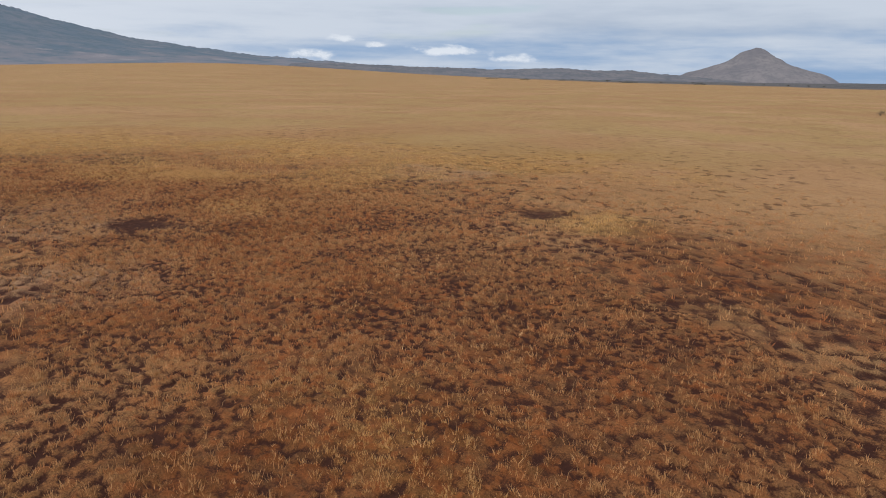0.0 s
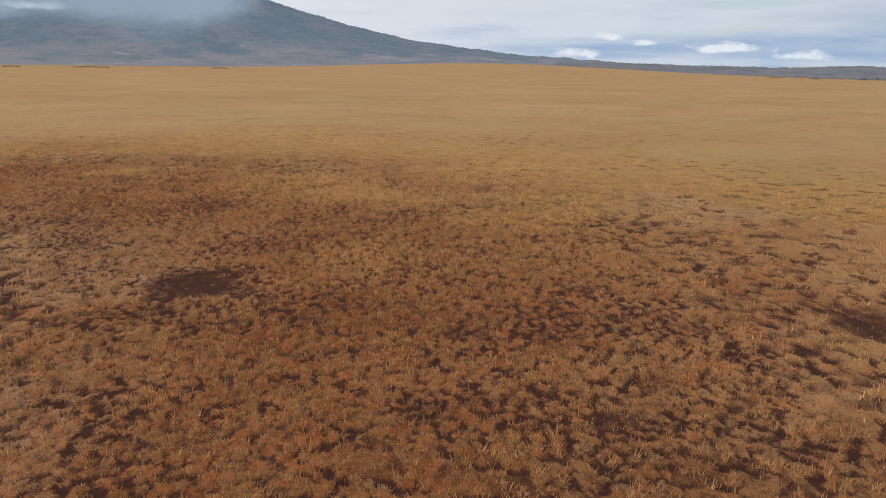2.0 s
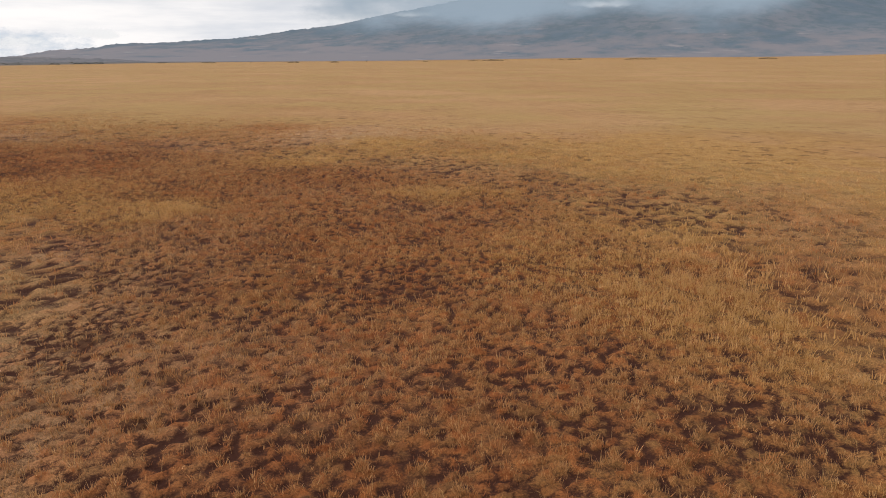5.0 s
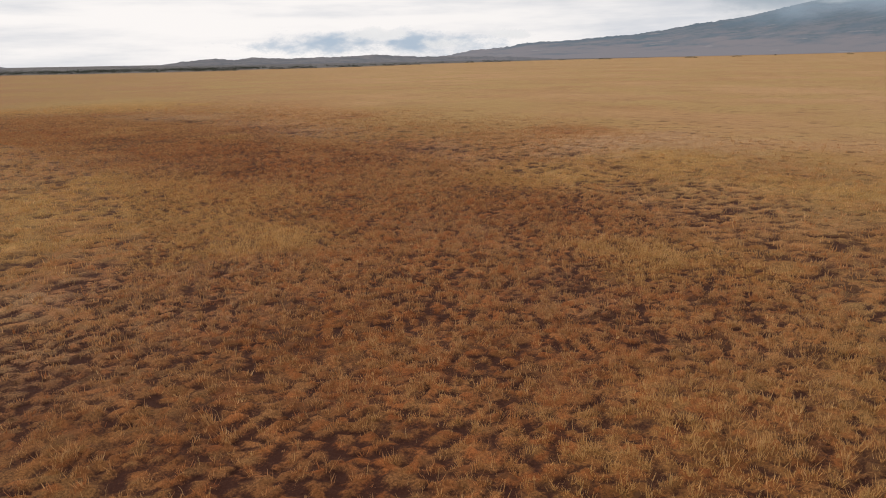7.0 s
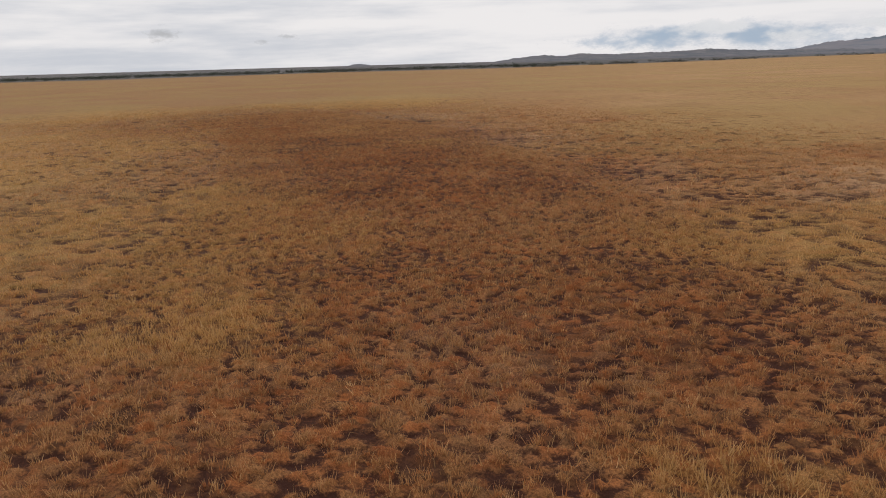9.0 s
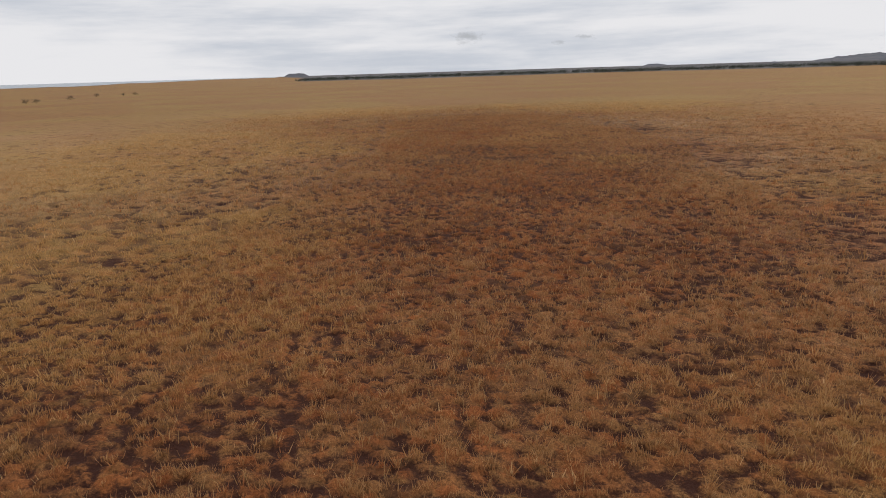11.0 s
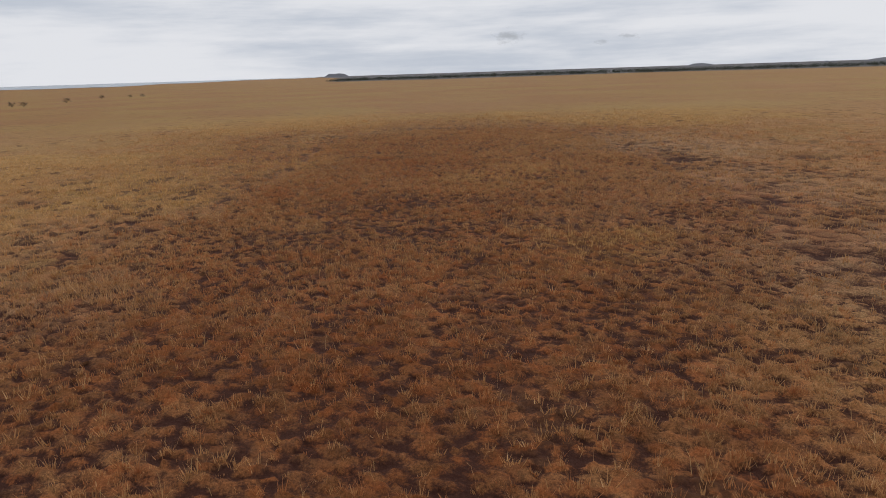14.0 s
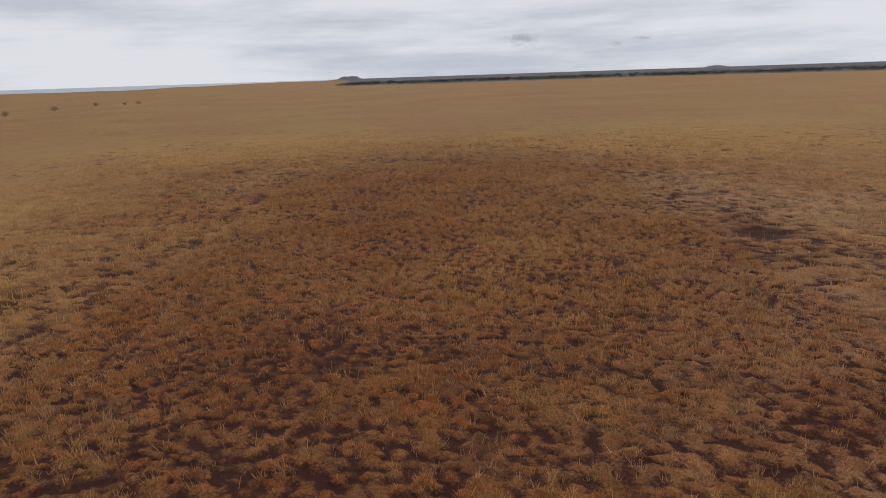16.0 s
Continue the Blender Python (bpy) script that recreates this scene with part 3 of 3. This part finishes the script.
def build_grass():
    rng = np.random.default_rng(7)
    kinds = {"straw_grass": [], "russet_grass": []}
    # low, high metres off the run; tries; blades in a tuft; blade height, width and tuft radius
    zones = [
        (0, 8.8, 950000, 9, 0.092, 0.0135, 0.040),
        (8.8, 38, 620000, 4, 0.105, 0.030, 0.07),
    ]
    for low, high, tries, blades, tall, wide, radius in zones:
        x, y, d, g, own = scatter(rng, tries, low, high, 0.96 if low < 30 else 0.5)
        lush = spots(x, y, TALL)
        count = rng.integers(max(1, blades // 2), blades * 3 // 2 + 1, len(x))
        size = rng.uniform(0.55, 1.5, len(x)) * (0.65 + 0.7 * g) * (1 + 0.8 * lush)
        red = 0.0 + 0.7 * (own - 0.5) + 0.45 * rng.uniform(-1, 1, len(x)) + rustiness(x, y) > 0.5
        tone = np.clip(0.55 * rng.uniform(0, 1, len(x)) + 0.45 * own + 0.1 * lush, 0, 1)
        yellow = yellowness(x, y)
        w, bx, by, turn = crowd(rng, x, y, d, g, count, radius * size)
        bz = roll(bx, by) + (near_sward(d) + wide_sward(d) * (d > 8.8))[w] * growth_at(bx, by, d[w])[0] - 0.015
        h = tall * size[w] * rng.uniform(0.45, 1.35, len(w))
        lean = rng.uniform(0.05, 0.75, len(w))
        for name, pick in (("straw_grass", ~red[w]), ("russet_grass", red[w])):
            v, f = spears(bx[pick], by[pick], bz[pick], h[pick], wide * rng.uniform(0.6, 1.4, pick.sum()), lean[pick], turn[pick], rng)
            kinds[name].append((v, f, np.repeat(tone[w][pick], 3), np.repeat(yellow[w][pick], 3)))
    for name, mat, label in (
        ("straw_grass", M_STRAW, "bleached straw-coloured grass tufts growing over the plain"),
        ("russet_grass", M_RUST, "low russet-brown dry grass tufts growing over the plain"),
    ):
        me = np_mesh(name, *join([k[:2] for k in kinds[name]]), mat)
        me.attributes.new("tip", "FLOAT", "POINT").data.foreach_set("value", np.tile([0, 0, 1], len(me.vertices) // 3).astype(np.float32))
        for i, value in ((2, "tuft"), (3, "khaki")):
            me.attributes.new(value, "FLOAT", "POINT").data.foreach_set("value", np.concatenate([k[i] for k in kinds[name]]).astype(np.float32))
        tagged(new(name, me), label, "grass", kind="stuff")
    x, y, d, g, own = scatter(rng, 95000, 0, 18, 0.6)
    v, f = bents(x, y, roll(x, y) + (near_sward(d) + wide_sward(d) * (d > 8.8)) * g, 0.22 * rng.uniform(0.6, 1.5, len(x)), np.full(len(x), 0.007), rng.uniform(0.2, 1.1, len(x)), rng)
    tagged(new("grass_stalks", np_mesh("grass_stalks", v, f, M_STALK)), "thin pale dead grass stalks standing above the sward", "grass", kind="stuff")


build_ground()
build_sward("near_sward", NEAR, -1, 9.4, near_sward, 0.45, "matted hummocks of dry grass with dark soil showing between")
build_sward("wide_sward", WIDE, 8.0, 40, wide_sward, 0.25, "broad hummocks of dry grass with dark soil between")
build_grass()


# ---- distance ----
EYE = 5.7


def spot(az, r):
    return -math.sin(radians(az)) * r, math.cos(radians(az)) * r


def ground_at(x, y):
    return float(height(np.array([float(x)]), np.array([float(y)]))[0])


def build_mountain():
    """A long cloud-topped mountain: steep to one side, a long shoulder to the other."""
    az, s = np.linspace(-62, 31, 900), np.linspace(0, 1.3, 52)
    d = az + 20.0
    steep = np.minimum(12.3 * np.exp(d / 15.0), 7.2)
    long = np.interp(az, (-20, -5, 3, 7, 9, 11, 13, 15.6, 19.5, 21.8, 23.8, 25, 27, 29), (7.2, 4.3, 2.75, 2.28, 1.95, 1.68, 1.57, 1.36, 1.12, 0.78, 0.62, 0.42, 0.2, -0.1))
    el = np.where(d < 0, steep, np.minimum(long, 7.2))
    el = el + 0.06 * (lumps(az, az * 0, 1.3, 51) - 0.5) + 0.12 * (lumps(az, az * 0, 4.0, 52) - 0.5)
    trees = 0.07 * (lumps(az, az * 0, 0.32, 55) - 0.5) + 0.06 * (lumps(az, az * 0, 0.13, 56) - 0.5)
    a, q = np.meshgrid(az, s, indexing="ij")
    r = 2700 + 1700 * q
    top = 4400 * np.tan(np.radians(np.maximum(el, -0.4)[:, None] + trees[:, None] * smooth(q, 0.85, 1.0))) + EYE
    climb = np.where(q < 1, q**1.25, 1 - 1.6 * (q - 1))
    x, y = -np.sin(np.radians(a)) * r, np.cos(np.radians(a)) * r
    foot = rise(x, y) - 8
    gully = (lumps(x, y, 420, 53) - 0.5) * 0.16 + (lumps(x, y, 150, 54) - 0.5) * 0.07
    z = foot + np.maximum(top - foot, 0) * climb * (1 + gully * np.sin(np.pi * np.clip(q, 0, 1)))
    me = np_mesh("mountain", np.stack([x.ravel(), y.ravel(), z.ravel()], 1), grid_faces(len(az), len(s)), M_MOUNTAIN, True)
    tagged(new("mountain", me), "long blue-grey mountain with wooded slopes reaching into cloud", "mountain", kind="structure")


def build_hill(az, r, el, half, power=2.0, deep=1.0, mat=None, flat=1.0, label="low grey-brown scrub-covered hill on the horizon"):
    """A hill whose crest shows el degrees up and half degrees to each side; flat under 1 cuts its top off."""
    cx, cy = spot(az, r)
    base = ground_at(cx, cy)
    top = r * math.tan(radians(el)) + EYE - base + 4
    w = r * math.tan(radians(half))
    u = np.linspace(-3, 3, 61)
    x, y = (v.ravel() for v in np.meshgrid(u, u, indexing="ij"))
    d = np.hypot(x, y)
    shape = 1 / (1 + d**power) if power < 2 else np.exp(-0.69 * d**power)
    shape = np.minimum(shape, flat) / flat
    rough = 1 + 0.14 * (lumps(x + az, y, 0.7, 61) - 0.5) + 0.10 * (lumps(x + az, y, 0.22, 62) - 0.5)
    z = top * shape * rough - 4 - 60 * smooth(d, 1.7, 3.0)
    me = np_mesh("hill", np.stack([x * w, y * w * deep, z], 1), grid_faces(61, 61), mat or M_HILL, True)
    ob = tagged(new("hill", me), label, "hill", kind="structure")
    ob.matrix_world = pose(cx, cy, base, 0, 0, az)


build_mountain()
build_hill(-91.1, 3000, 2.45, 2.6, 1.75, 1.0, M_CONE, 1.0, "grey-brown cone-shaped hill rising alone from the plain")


def build_ridge(r, profile, deep, label):
    """A continuous line of low wooded hills: bearings and heights of the skyline in degrees."""
    at, up = zip(*sorted(profile))
    az, s = np.linspace(at[0], at[-1], int((at[-1] - at[0]) * 14)), np.linspace(-1, 0.6, 17)
    ends = smooth(az, at[0], at[0] + 1.5) * (1 - smooth(az, at[-1] - 1.5, at[-1]))
    el = np.interp(az, at, up) + 0.05 * (lumps(az, az * 0, 0.5, 57) - 0.5) + 0.05 * (lumps(az, az * 0, 0.16, 58) - 0.5)
    el = -0.7 + (el + 0.7) * ends
    a, q = np.meshgrid(az, s, indexing="ij")
    dist = r + deep * q
    x, y = -np.sin(np.radians(a)) * dist, np.cos(np.radians(a)) * dist
    foot = rise(x, y) - 5
    top = (r * np.tan(np.radians(el)) + EYE)[:, None]
    body = np.clip(1 - np.abs(q), 0, 1) ** 0.8
    spur = 1 + 0.5 * (lumps(x, y, 120, 59) - 0.5) * np.sin(np.pi * np.clip(-q, 0, 1))
    z = foot + np.maximum(top - foot, 0) * body * spur
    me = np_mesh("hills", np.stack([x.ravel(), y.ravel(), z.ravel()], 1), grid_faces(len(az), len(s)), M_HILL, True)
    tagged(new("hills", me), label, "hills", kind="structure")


build_ridge(2550, [
    (88, -0.35), (83, -0.28), (79, -0.2), (76, -0.25), (71.8, -0.12), (68, -0.17), (65, -0.2), (62, -0.26), (59.8, -0.3), (58.9, -0.05), (58.2, 0.08), (57.6, 0.04), (56.9, -0.18),
    (55.6, -0.3), (51.3, -0.34), (50.5, -0.1), (49.8, -0.06), (48.4, -0.22), (47, 0.02), (45.4, 0.2), (43.6, 0.36), (42.2, 0.2), (40.7, 0.4), (38.2, 0.25), (36, 0.33), (33.3, 0.34),
    (31.5, 0.46), (29.2, 0.3), (27, 0.22), (24, 0.2), (20, 0.1), (16, -0.2),
], 420, "long low line of grey wooded hills on the horizon")
build_ridge(2900, [
    (-54, 0.7), (-57, 0.9), (-61, 0.85), (-66, 0.7), (-69, 0.66), (-71.5, 0.6), (-74, 0.66), (-76.8, 0.76), (-79.5, 0.6), (-82.2, 0.66), (-84.5, 0.42), (-88, 0.2), (-92, -0.1),
], 500, "low grey-brown wooded hills below the mountain's end")
build_hill(85.85, 2600, 0.12, 0.8, 3.0, 1.0, M_HILL, 0.75, "small flat-topped grey hill on the horizon")


def soft_patch(name, az, el, r, wide, tall, mat, body, label):
    """A curved sheet of cloud around the plain, el degrees up, wide and tall in degrees."""
    u, v = np.meshgrid(np.linspace(-1, 1, 41), np.linspace(-1, 1, 21), indexing="ij")
    a, e = np.radians(az + u * wide / 2), np.radians(el + v * tall / 2)
    deep = r * (1 + 0.01 * (1 - u * u) * (1 - v * v))
    p = np.stack([-np.sin(a) * deep, np.cos(a) * deep, np.tan(e) * deep + EYE], -1).reshape(-1, 3)
    me = np_mesh(name, p, grid_faces(41, 21), mat, True)
    at = me.attributes.new("body", "FLOAT", "POINT")
    at.data.foreach_set("value", body(u, v).ravel().astype(np.float32))
    tagged(new(name, me), label, "cloud", kind="structure")


# low white clouds: bearing, height, breadth and depth in degrees, distance
for az, el, wide, tall, r in (
    (-67.8, 1.95, 7.5, 1.2, 4400), (-57.4, 1.45, 5.0, 1.3, 4400), (-59.6, 2.7, 3.2, 0.9, 4400), (-62.3, 2.3, 3.0, 0.7, 4400), (-72.6, 1.35, 5.0, 1.1, 4400),
    (26.4, 1.15, 6.5, 1.5, 4400), (20.5, 1.7, 5.0, 1.2, 4400), (-2.0, 3.4, 6.0, 1.1, 2500), (-17.0, 4.1, 6.0, 1.0, 2500), (31.5, 1.9, 8.0, 1.6, 4400),
):
    soft_patch("cloud", az, el, r, wide, tall, M_CLOUD, lambda u, v: 1 - np.sqrt(u * u + (np.where(v < 0, 1.5, 1.0) * v) ** 2), "small white cloud low over the horizon")
for az, el, wide, tall in ((63.4, 2.25, 2.6, 0.8), (65.4, 1.95, 2.2, 0.7), (72.5, 2.6, 4.0, 1.6)):
    soft_patch("cloud", az, el, 4400, wide, tall, M_PUFF, lambda u, v: 0.85 - np.sqrt(u * u + v * v), "small torn grey cloud below the overcast")
soft_patch("cloud", 31.0, 1.3, 4550, 30, 2.8, M_RAIN, lambda u, v: 0.9 - np.sqrt(u * u + v * v), "blue-grey break in the overcast low over the hills")
soft_patch("cloud_bank", -11.0, 5.9, 2450, 46, 8.0, M_BANK, lambda u, v: smooth(v + 0.25 * u, -1.0, -0.45) * (1 - smooth(u, 0.5, 0.9)) * smooth(u, -1.0, -0.7), "grey-blue cloud bank hiding the mountain top")

# the lake far off, drawn wider to stand in for the strip of haze beside it
az, r = np.radians(np.linspace(118, 87.4, 60)), np.array([0.0, 1.0])
a, q = np.meshgrid(az, r, indexing="ij")
shore = np.interp(np.degrees(a), (87, 92, 96, 101, 118), (2300, 2000, 1250, 900, 780)) * (1 + 0.25 * (lumps(np.degrees(a), a * 0, 1.5, 81) - 0.5))
q = shore * (1 - q) + 4700 * q
lake = np.stack([-np.sin(a) * q, np.cos(a) * q, a * 0 + 0.3], -1).reshape(-1, 3)
tagged(new("lake_haze", np_mesh("lake_haze", lake, grid_faces(60, 2), M_LAKE_HAZE)), "pale shining strip of lake and distant haze near the horizon", "lake", kind="structure")


# ---- trees and bushes ----
def part(name, bm, mat, parent, label=""):
    me = bpy.data.meshes.new(name)
    bm.to_mesh(me)
    bm.free()
    me.materials.append(mat)
    ob = new(name, me)
    ob.parent = parent
    return tagged(ob, label)


def limb(bm, a, b, ra, rb, sides=6):
    a, b = Vector(a), Vector(b)
    m = Matrix.Translation((a + b) / 2) @ (b - a).to_track_quat("Z", "Y").to_matrix().to_4x4()
    bmesh.ops.create_cone(bm, cap_ends=True, segments=sides, radius1=ra, radius2=rb, depth=(b - a).length, matrix=m)


def clump(bm, at, size, rng, leaves=7):
    """A ragged spray of small leaves."""
    for _ in range(leaves):
        c = Vector(at) + Vector([rng.gauss(0, size * 0.45) for _ in range(3)])
        d = [Vector([rng.uniform(-1, 1) for _ in range(3)]) * size * 0.55 for _ in range(3)]
        bm.faces.new([bm.verts.new(c + v) for v in d])


def build_tree(seed, tall, spread, flat):
    """Trunk, limbs and a loose crown; flat draws the crown out like an umbrella."""
    rng = random.Random(seed)
    ob = new("tree")
    bm = bmesh.new()
    fork = tall * 0.42
    lean = (rng.uniform(-0.15, 0.15), rng.uniform(-0.15, 0.15), fork)
    limb(bm, (0, 0, -0.1), lean, tall * 0.045, tall * 0.028)
    tips = []
    for k in range(6):
        a = k * 1.05 + rng.uniform(-0.3, 0.3)
        reach = spread * rng.uniform(0.45, 0.8)
        tip = (math.cos(a) * reach, math.sin(a) * reach, tall * rng.uniform(0.68, 0.86))
        limb(bm, lean, tip, tall * 0.02, tall * 0.007, 5)
        tips.append(tip)
    part("trunk", bm, M_BARK, ob, "grey-brown forked trunk")
    bm = bmesh.new()
    for k in range(46):
        x, y, z = tips[k % 6]
        s = rng.uniform(0.5, 1.25)
        at = (x * s + rng.gauss(0, spread * 0.16), y * s + rng.gauss(0, spread * 0.16), z + rng.uniform(-0.12, 0.2) * tall * flat)
        clump(bm, at, tall * 0.10, rng, 9)
    part("crown", bm, M_LEAF, ob, "thin dark olive crown")
    return tagged(ob, "dark acacia tree standing at the edge of the plain", "tree", "trees along the plain edge")


def build_bush(seed, tall):
    rng = random.Random(seed)
    ob = new("bush")
    bm = bmesh.new()
    for k in range(7):
        a = k * 0.9 + rng.uniform(-0.3, 0.3)
        limb(bm, (0, 0, -0.05), (math.cos(a) * tall * 0.5, math.sin(a) * tall * 0.5, tall * rng.uniform(0.5, 0.8)), 0.03, 0.012, 5)
    part("stems", bm, M_BARK, ob)
    bm = bmesh.new()
    for k in range(26):
        a, q = rng.uniform(0, 6.28), math.sqrt(rng.random()) * tall * 0.75
        clump(bm, (math.cos(a) * q, math.sin(a) * q, tall * rng.uniform(0.15, 0.85)), tall * 0.17, rng, 8)
    part("foliage", bm, M_TWIG, ob, "sparse grey-brown twigs and dry leaves")
    return tagged(ob, "low grey-brown half-bare bush on the grass plain", "bush", "scattered bushes")


rng = random.Random(5)
kinds = [build_tree(1, 4.6, 3.6, 0.5), build_tree(2, 3.8, 2.6, 1.0), build_tree(3, 5.2, 4.2, 0.4)]
# bearing, distance and size of the first three, then the rest
spots_of_trees = [(-81.4, 1050, 1.1), (-82.4, 1040, 0.9), (-85.6, 1000, 0.7)]
for az in (-88, -80, -78.5, -72, -93.5, -95.2, -96.4, -97.5):
    spots_of_trees.append((az + rng.uniform(-0.3, 0.3), 0.97 * float(edge(az)), rng.uniform(0.5, 0.8)))
for az in (-27, -18.0, -13.2, -9.6, 1.5, 10.4, 22.9, 31.5, 35.2, 41.5, 46.2, 52.3, 61.0, 66.5, 71.3):
    spots_of_trees.append((az, 0.96 * min(float(edge(az)), 1500), rng.uniform(0.5, 0.75)))
for k, (az, r, size) in enumerate(spots_of_trees):
    x, y = spot(az, r)
    m = pose(x, y, ground_at(x, y), 0, 0, rng.uniform(0, 360)) @ Matrix.Scale(size, 4)
    if k < 3:
        kinds[k].matrix_basis = m
    else:
        one = copy_thing(kinds[k % 3], m @ Matrix.Scale(1 / kinds[k % 3].scale[0], 4))


def build_thicket(seed, long, tall):
    """A low dark hedge of bushes grown together."""
    rng = random.Random(seed)
    ob = new("thicket")
    bm = bmesh.new()
    for k in range(int(long * 0.7)):
        x, y = rng.uniform(-0.5, 0.5) * long, rng.gauss(0, 1.2)
        limb(bm, (x, y, -0.2), (x + rng.gauss(0, 0.4), y, tall * 0.6), 0.12, 0.05, 4)
    part("stems", bm, M_BARK, ob)["kind"] = "stuff"
    bm = bmesh.new()
    for k in range(int(long * 5)):
        u = rng.uniform(-1, 1)
        crown = tall * (0.55 + 0.45 * math.sin(3.1 * u + seed) ** 2) * (1 - u**4)
        clump(bm, (u * long / 2, rng.gauss(0, 1.3), crown * rng.uniform(0.1, 1.0)), 0.8, rng, 5)
    part("foliage", bm, M_LEAF, ob, "dense dark olive foliage")
    return tagged(ob, "low dark thicket of bushes along the grass edge", "thicket", "thickets along the plain edge")


THICKETS = (
    (-29, 30), (-20, 62), (-15, 28), (-13.9, 12), (-8.6, 42), (-7.0, 20), (-3.2, 10), (4, 18), (7.2, 22), (13.5, 26), (16.8, 16), (21.2, 16), (22.2, 26), (24, 12),
    (28.8, 26), (30.4, 12), (33.5, 22), (37.2, 26), (39.1, 12), (43, 16), (-83, 26), (-77.5, 14), (-74.5, 20), (-71.8, 24), (-88.5, 16),
)
for k, (az, long) in enumerate(THICKETS):
    r = 0.96 * min(float(edge(az)), 1500)
    x, y = spot(az, r)
    build_thicket(20 + k, long, 3.2 if r > 900 else 2.0).matrix_basis = pose(x, y, ground_at(x, y), 0, 0, az)
bush = build_bush(4, 1.3)
BUSHES = ((-193.1, -26.9, 0.90), (-194.1, -24.9, 0.95), (-216.5, -22.5, 1.10), (-250.4, -22.5, 0.95), (-252.3, -15.0, 0.80), (-253.8, -11.6, 0.90), (137.0, -56.2, 1.0))
for k, (x, y, size) in enumerate(BUSHES):
    m = pose(x, y, ground_at(x, y), 0, 0, 47 * k) @ Matrix.Scale(size, 4)
    if k:
        copy_thing(bush, m)
    else:
        bush.matrix_basis = m


def build_woods():
    """A dark belt of bush and low trees beyond the grass."""
    rng = random.Random(8)
    bm = bmesh.new()
    for _ in range(1000):
        az = rng.uniform(40, 84) if rng.random() < 0.8 else rng.uniform(26, 84)
        r = float(edge(az)) * rng.uniform(1.0, 1.35)
        x, y = spot(az, r)
        tall = rng.uniform(1.0, 2.3) if rng.random() < 0.93 else rng.uniform(2.4, 3.2)
        limb(bm, (x, y, -0.2), (x, y, tall * 0.5), 0.12, 0.05, 4)
        for _ in range(10):
            clump(bm, (x + rng.gauss(0, 1.6), y + rng.gauss(0, 1.6), tall * rng.uniform(0.3, 0.95)), 0.75, rng, 4)
    me = bpy.data.meshes.new("far_woods")
    bm.to_mesh(me)
    bm.free()
    me.materials.append(M_LEAF)
    tagged(new("far_woods", me), "dark belt of scrub and low trees beyond the grass", "woods", kind="stuff")


build_woods()
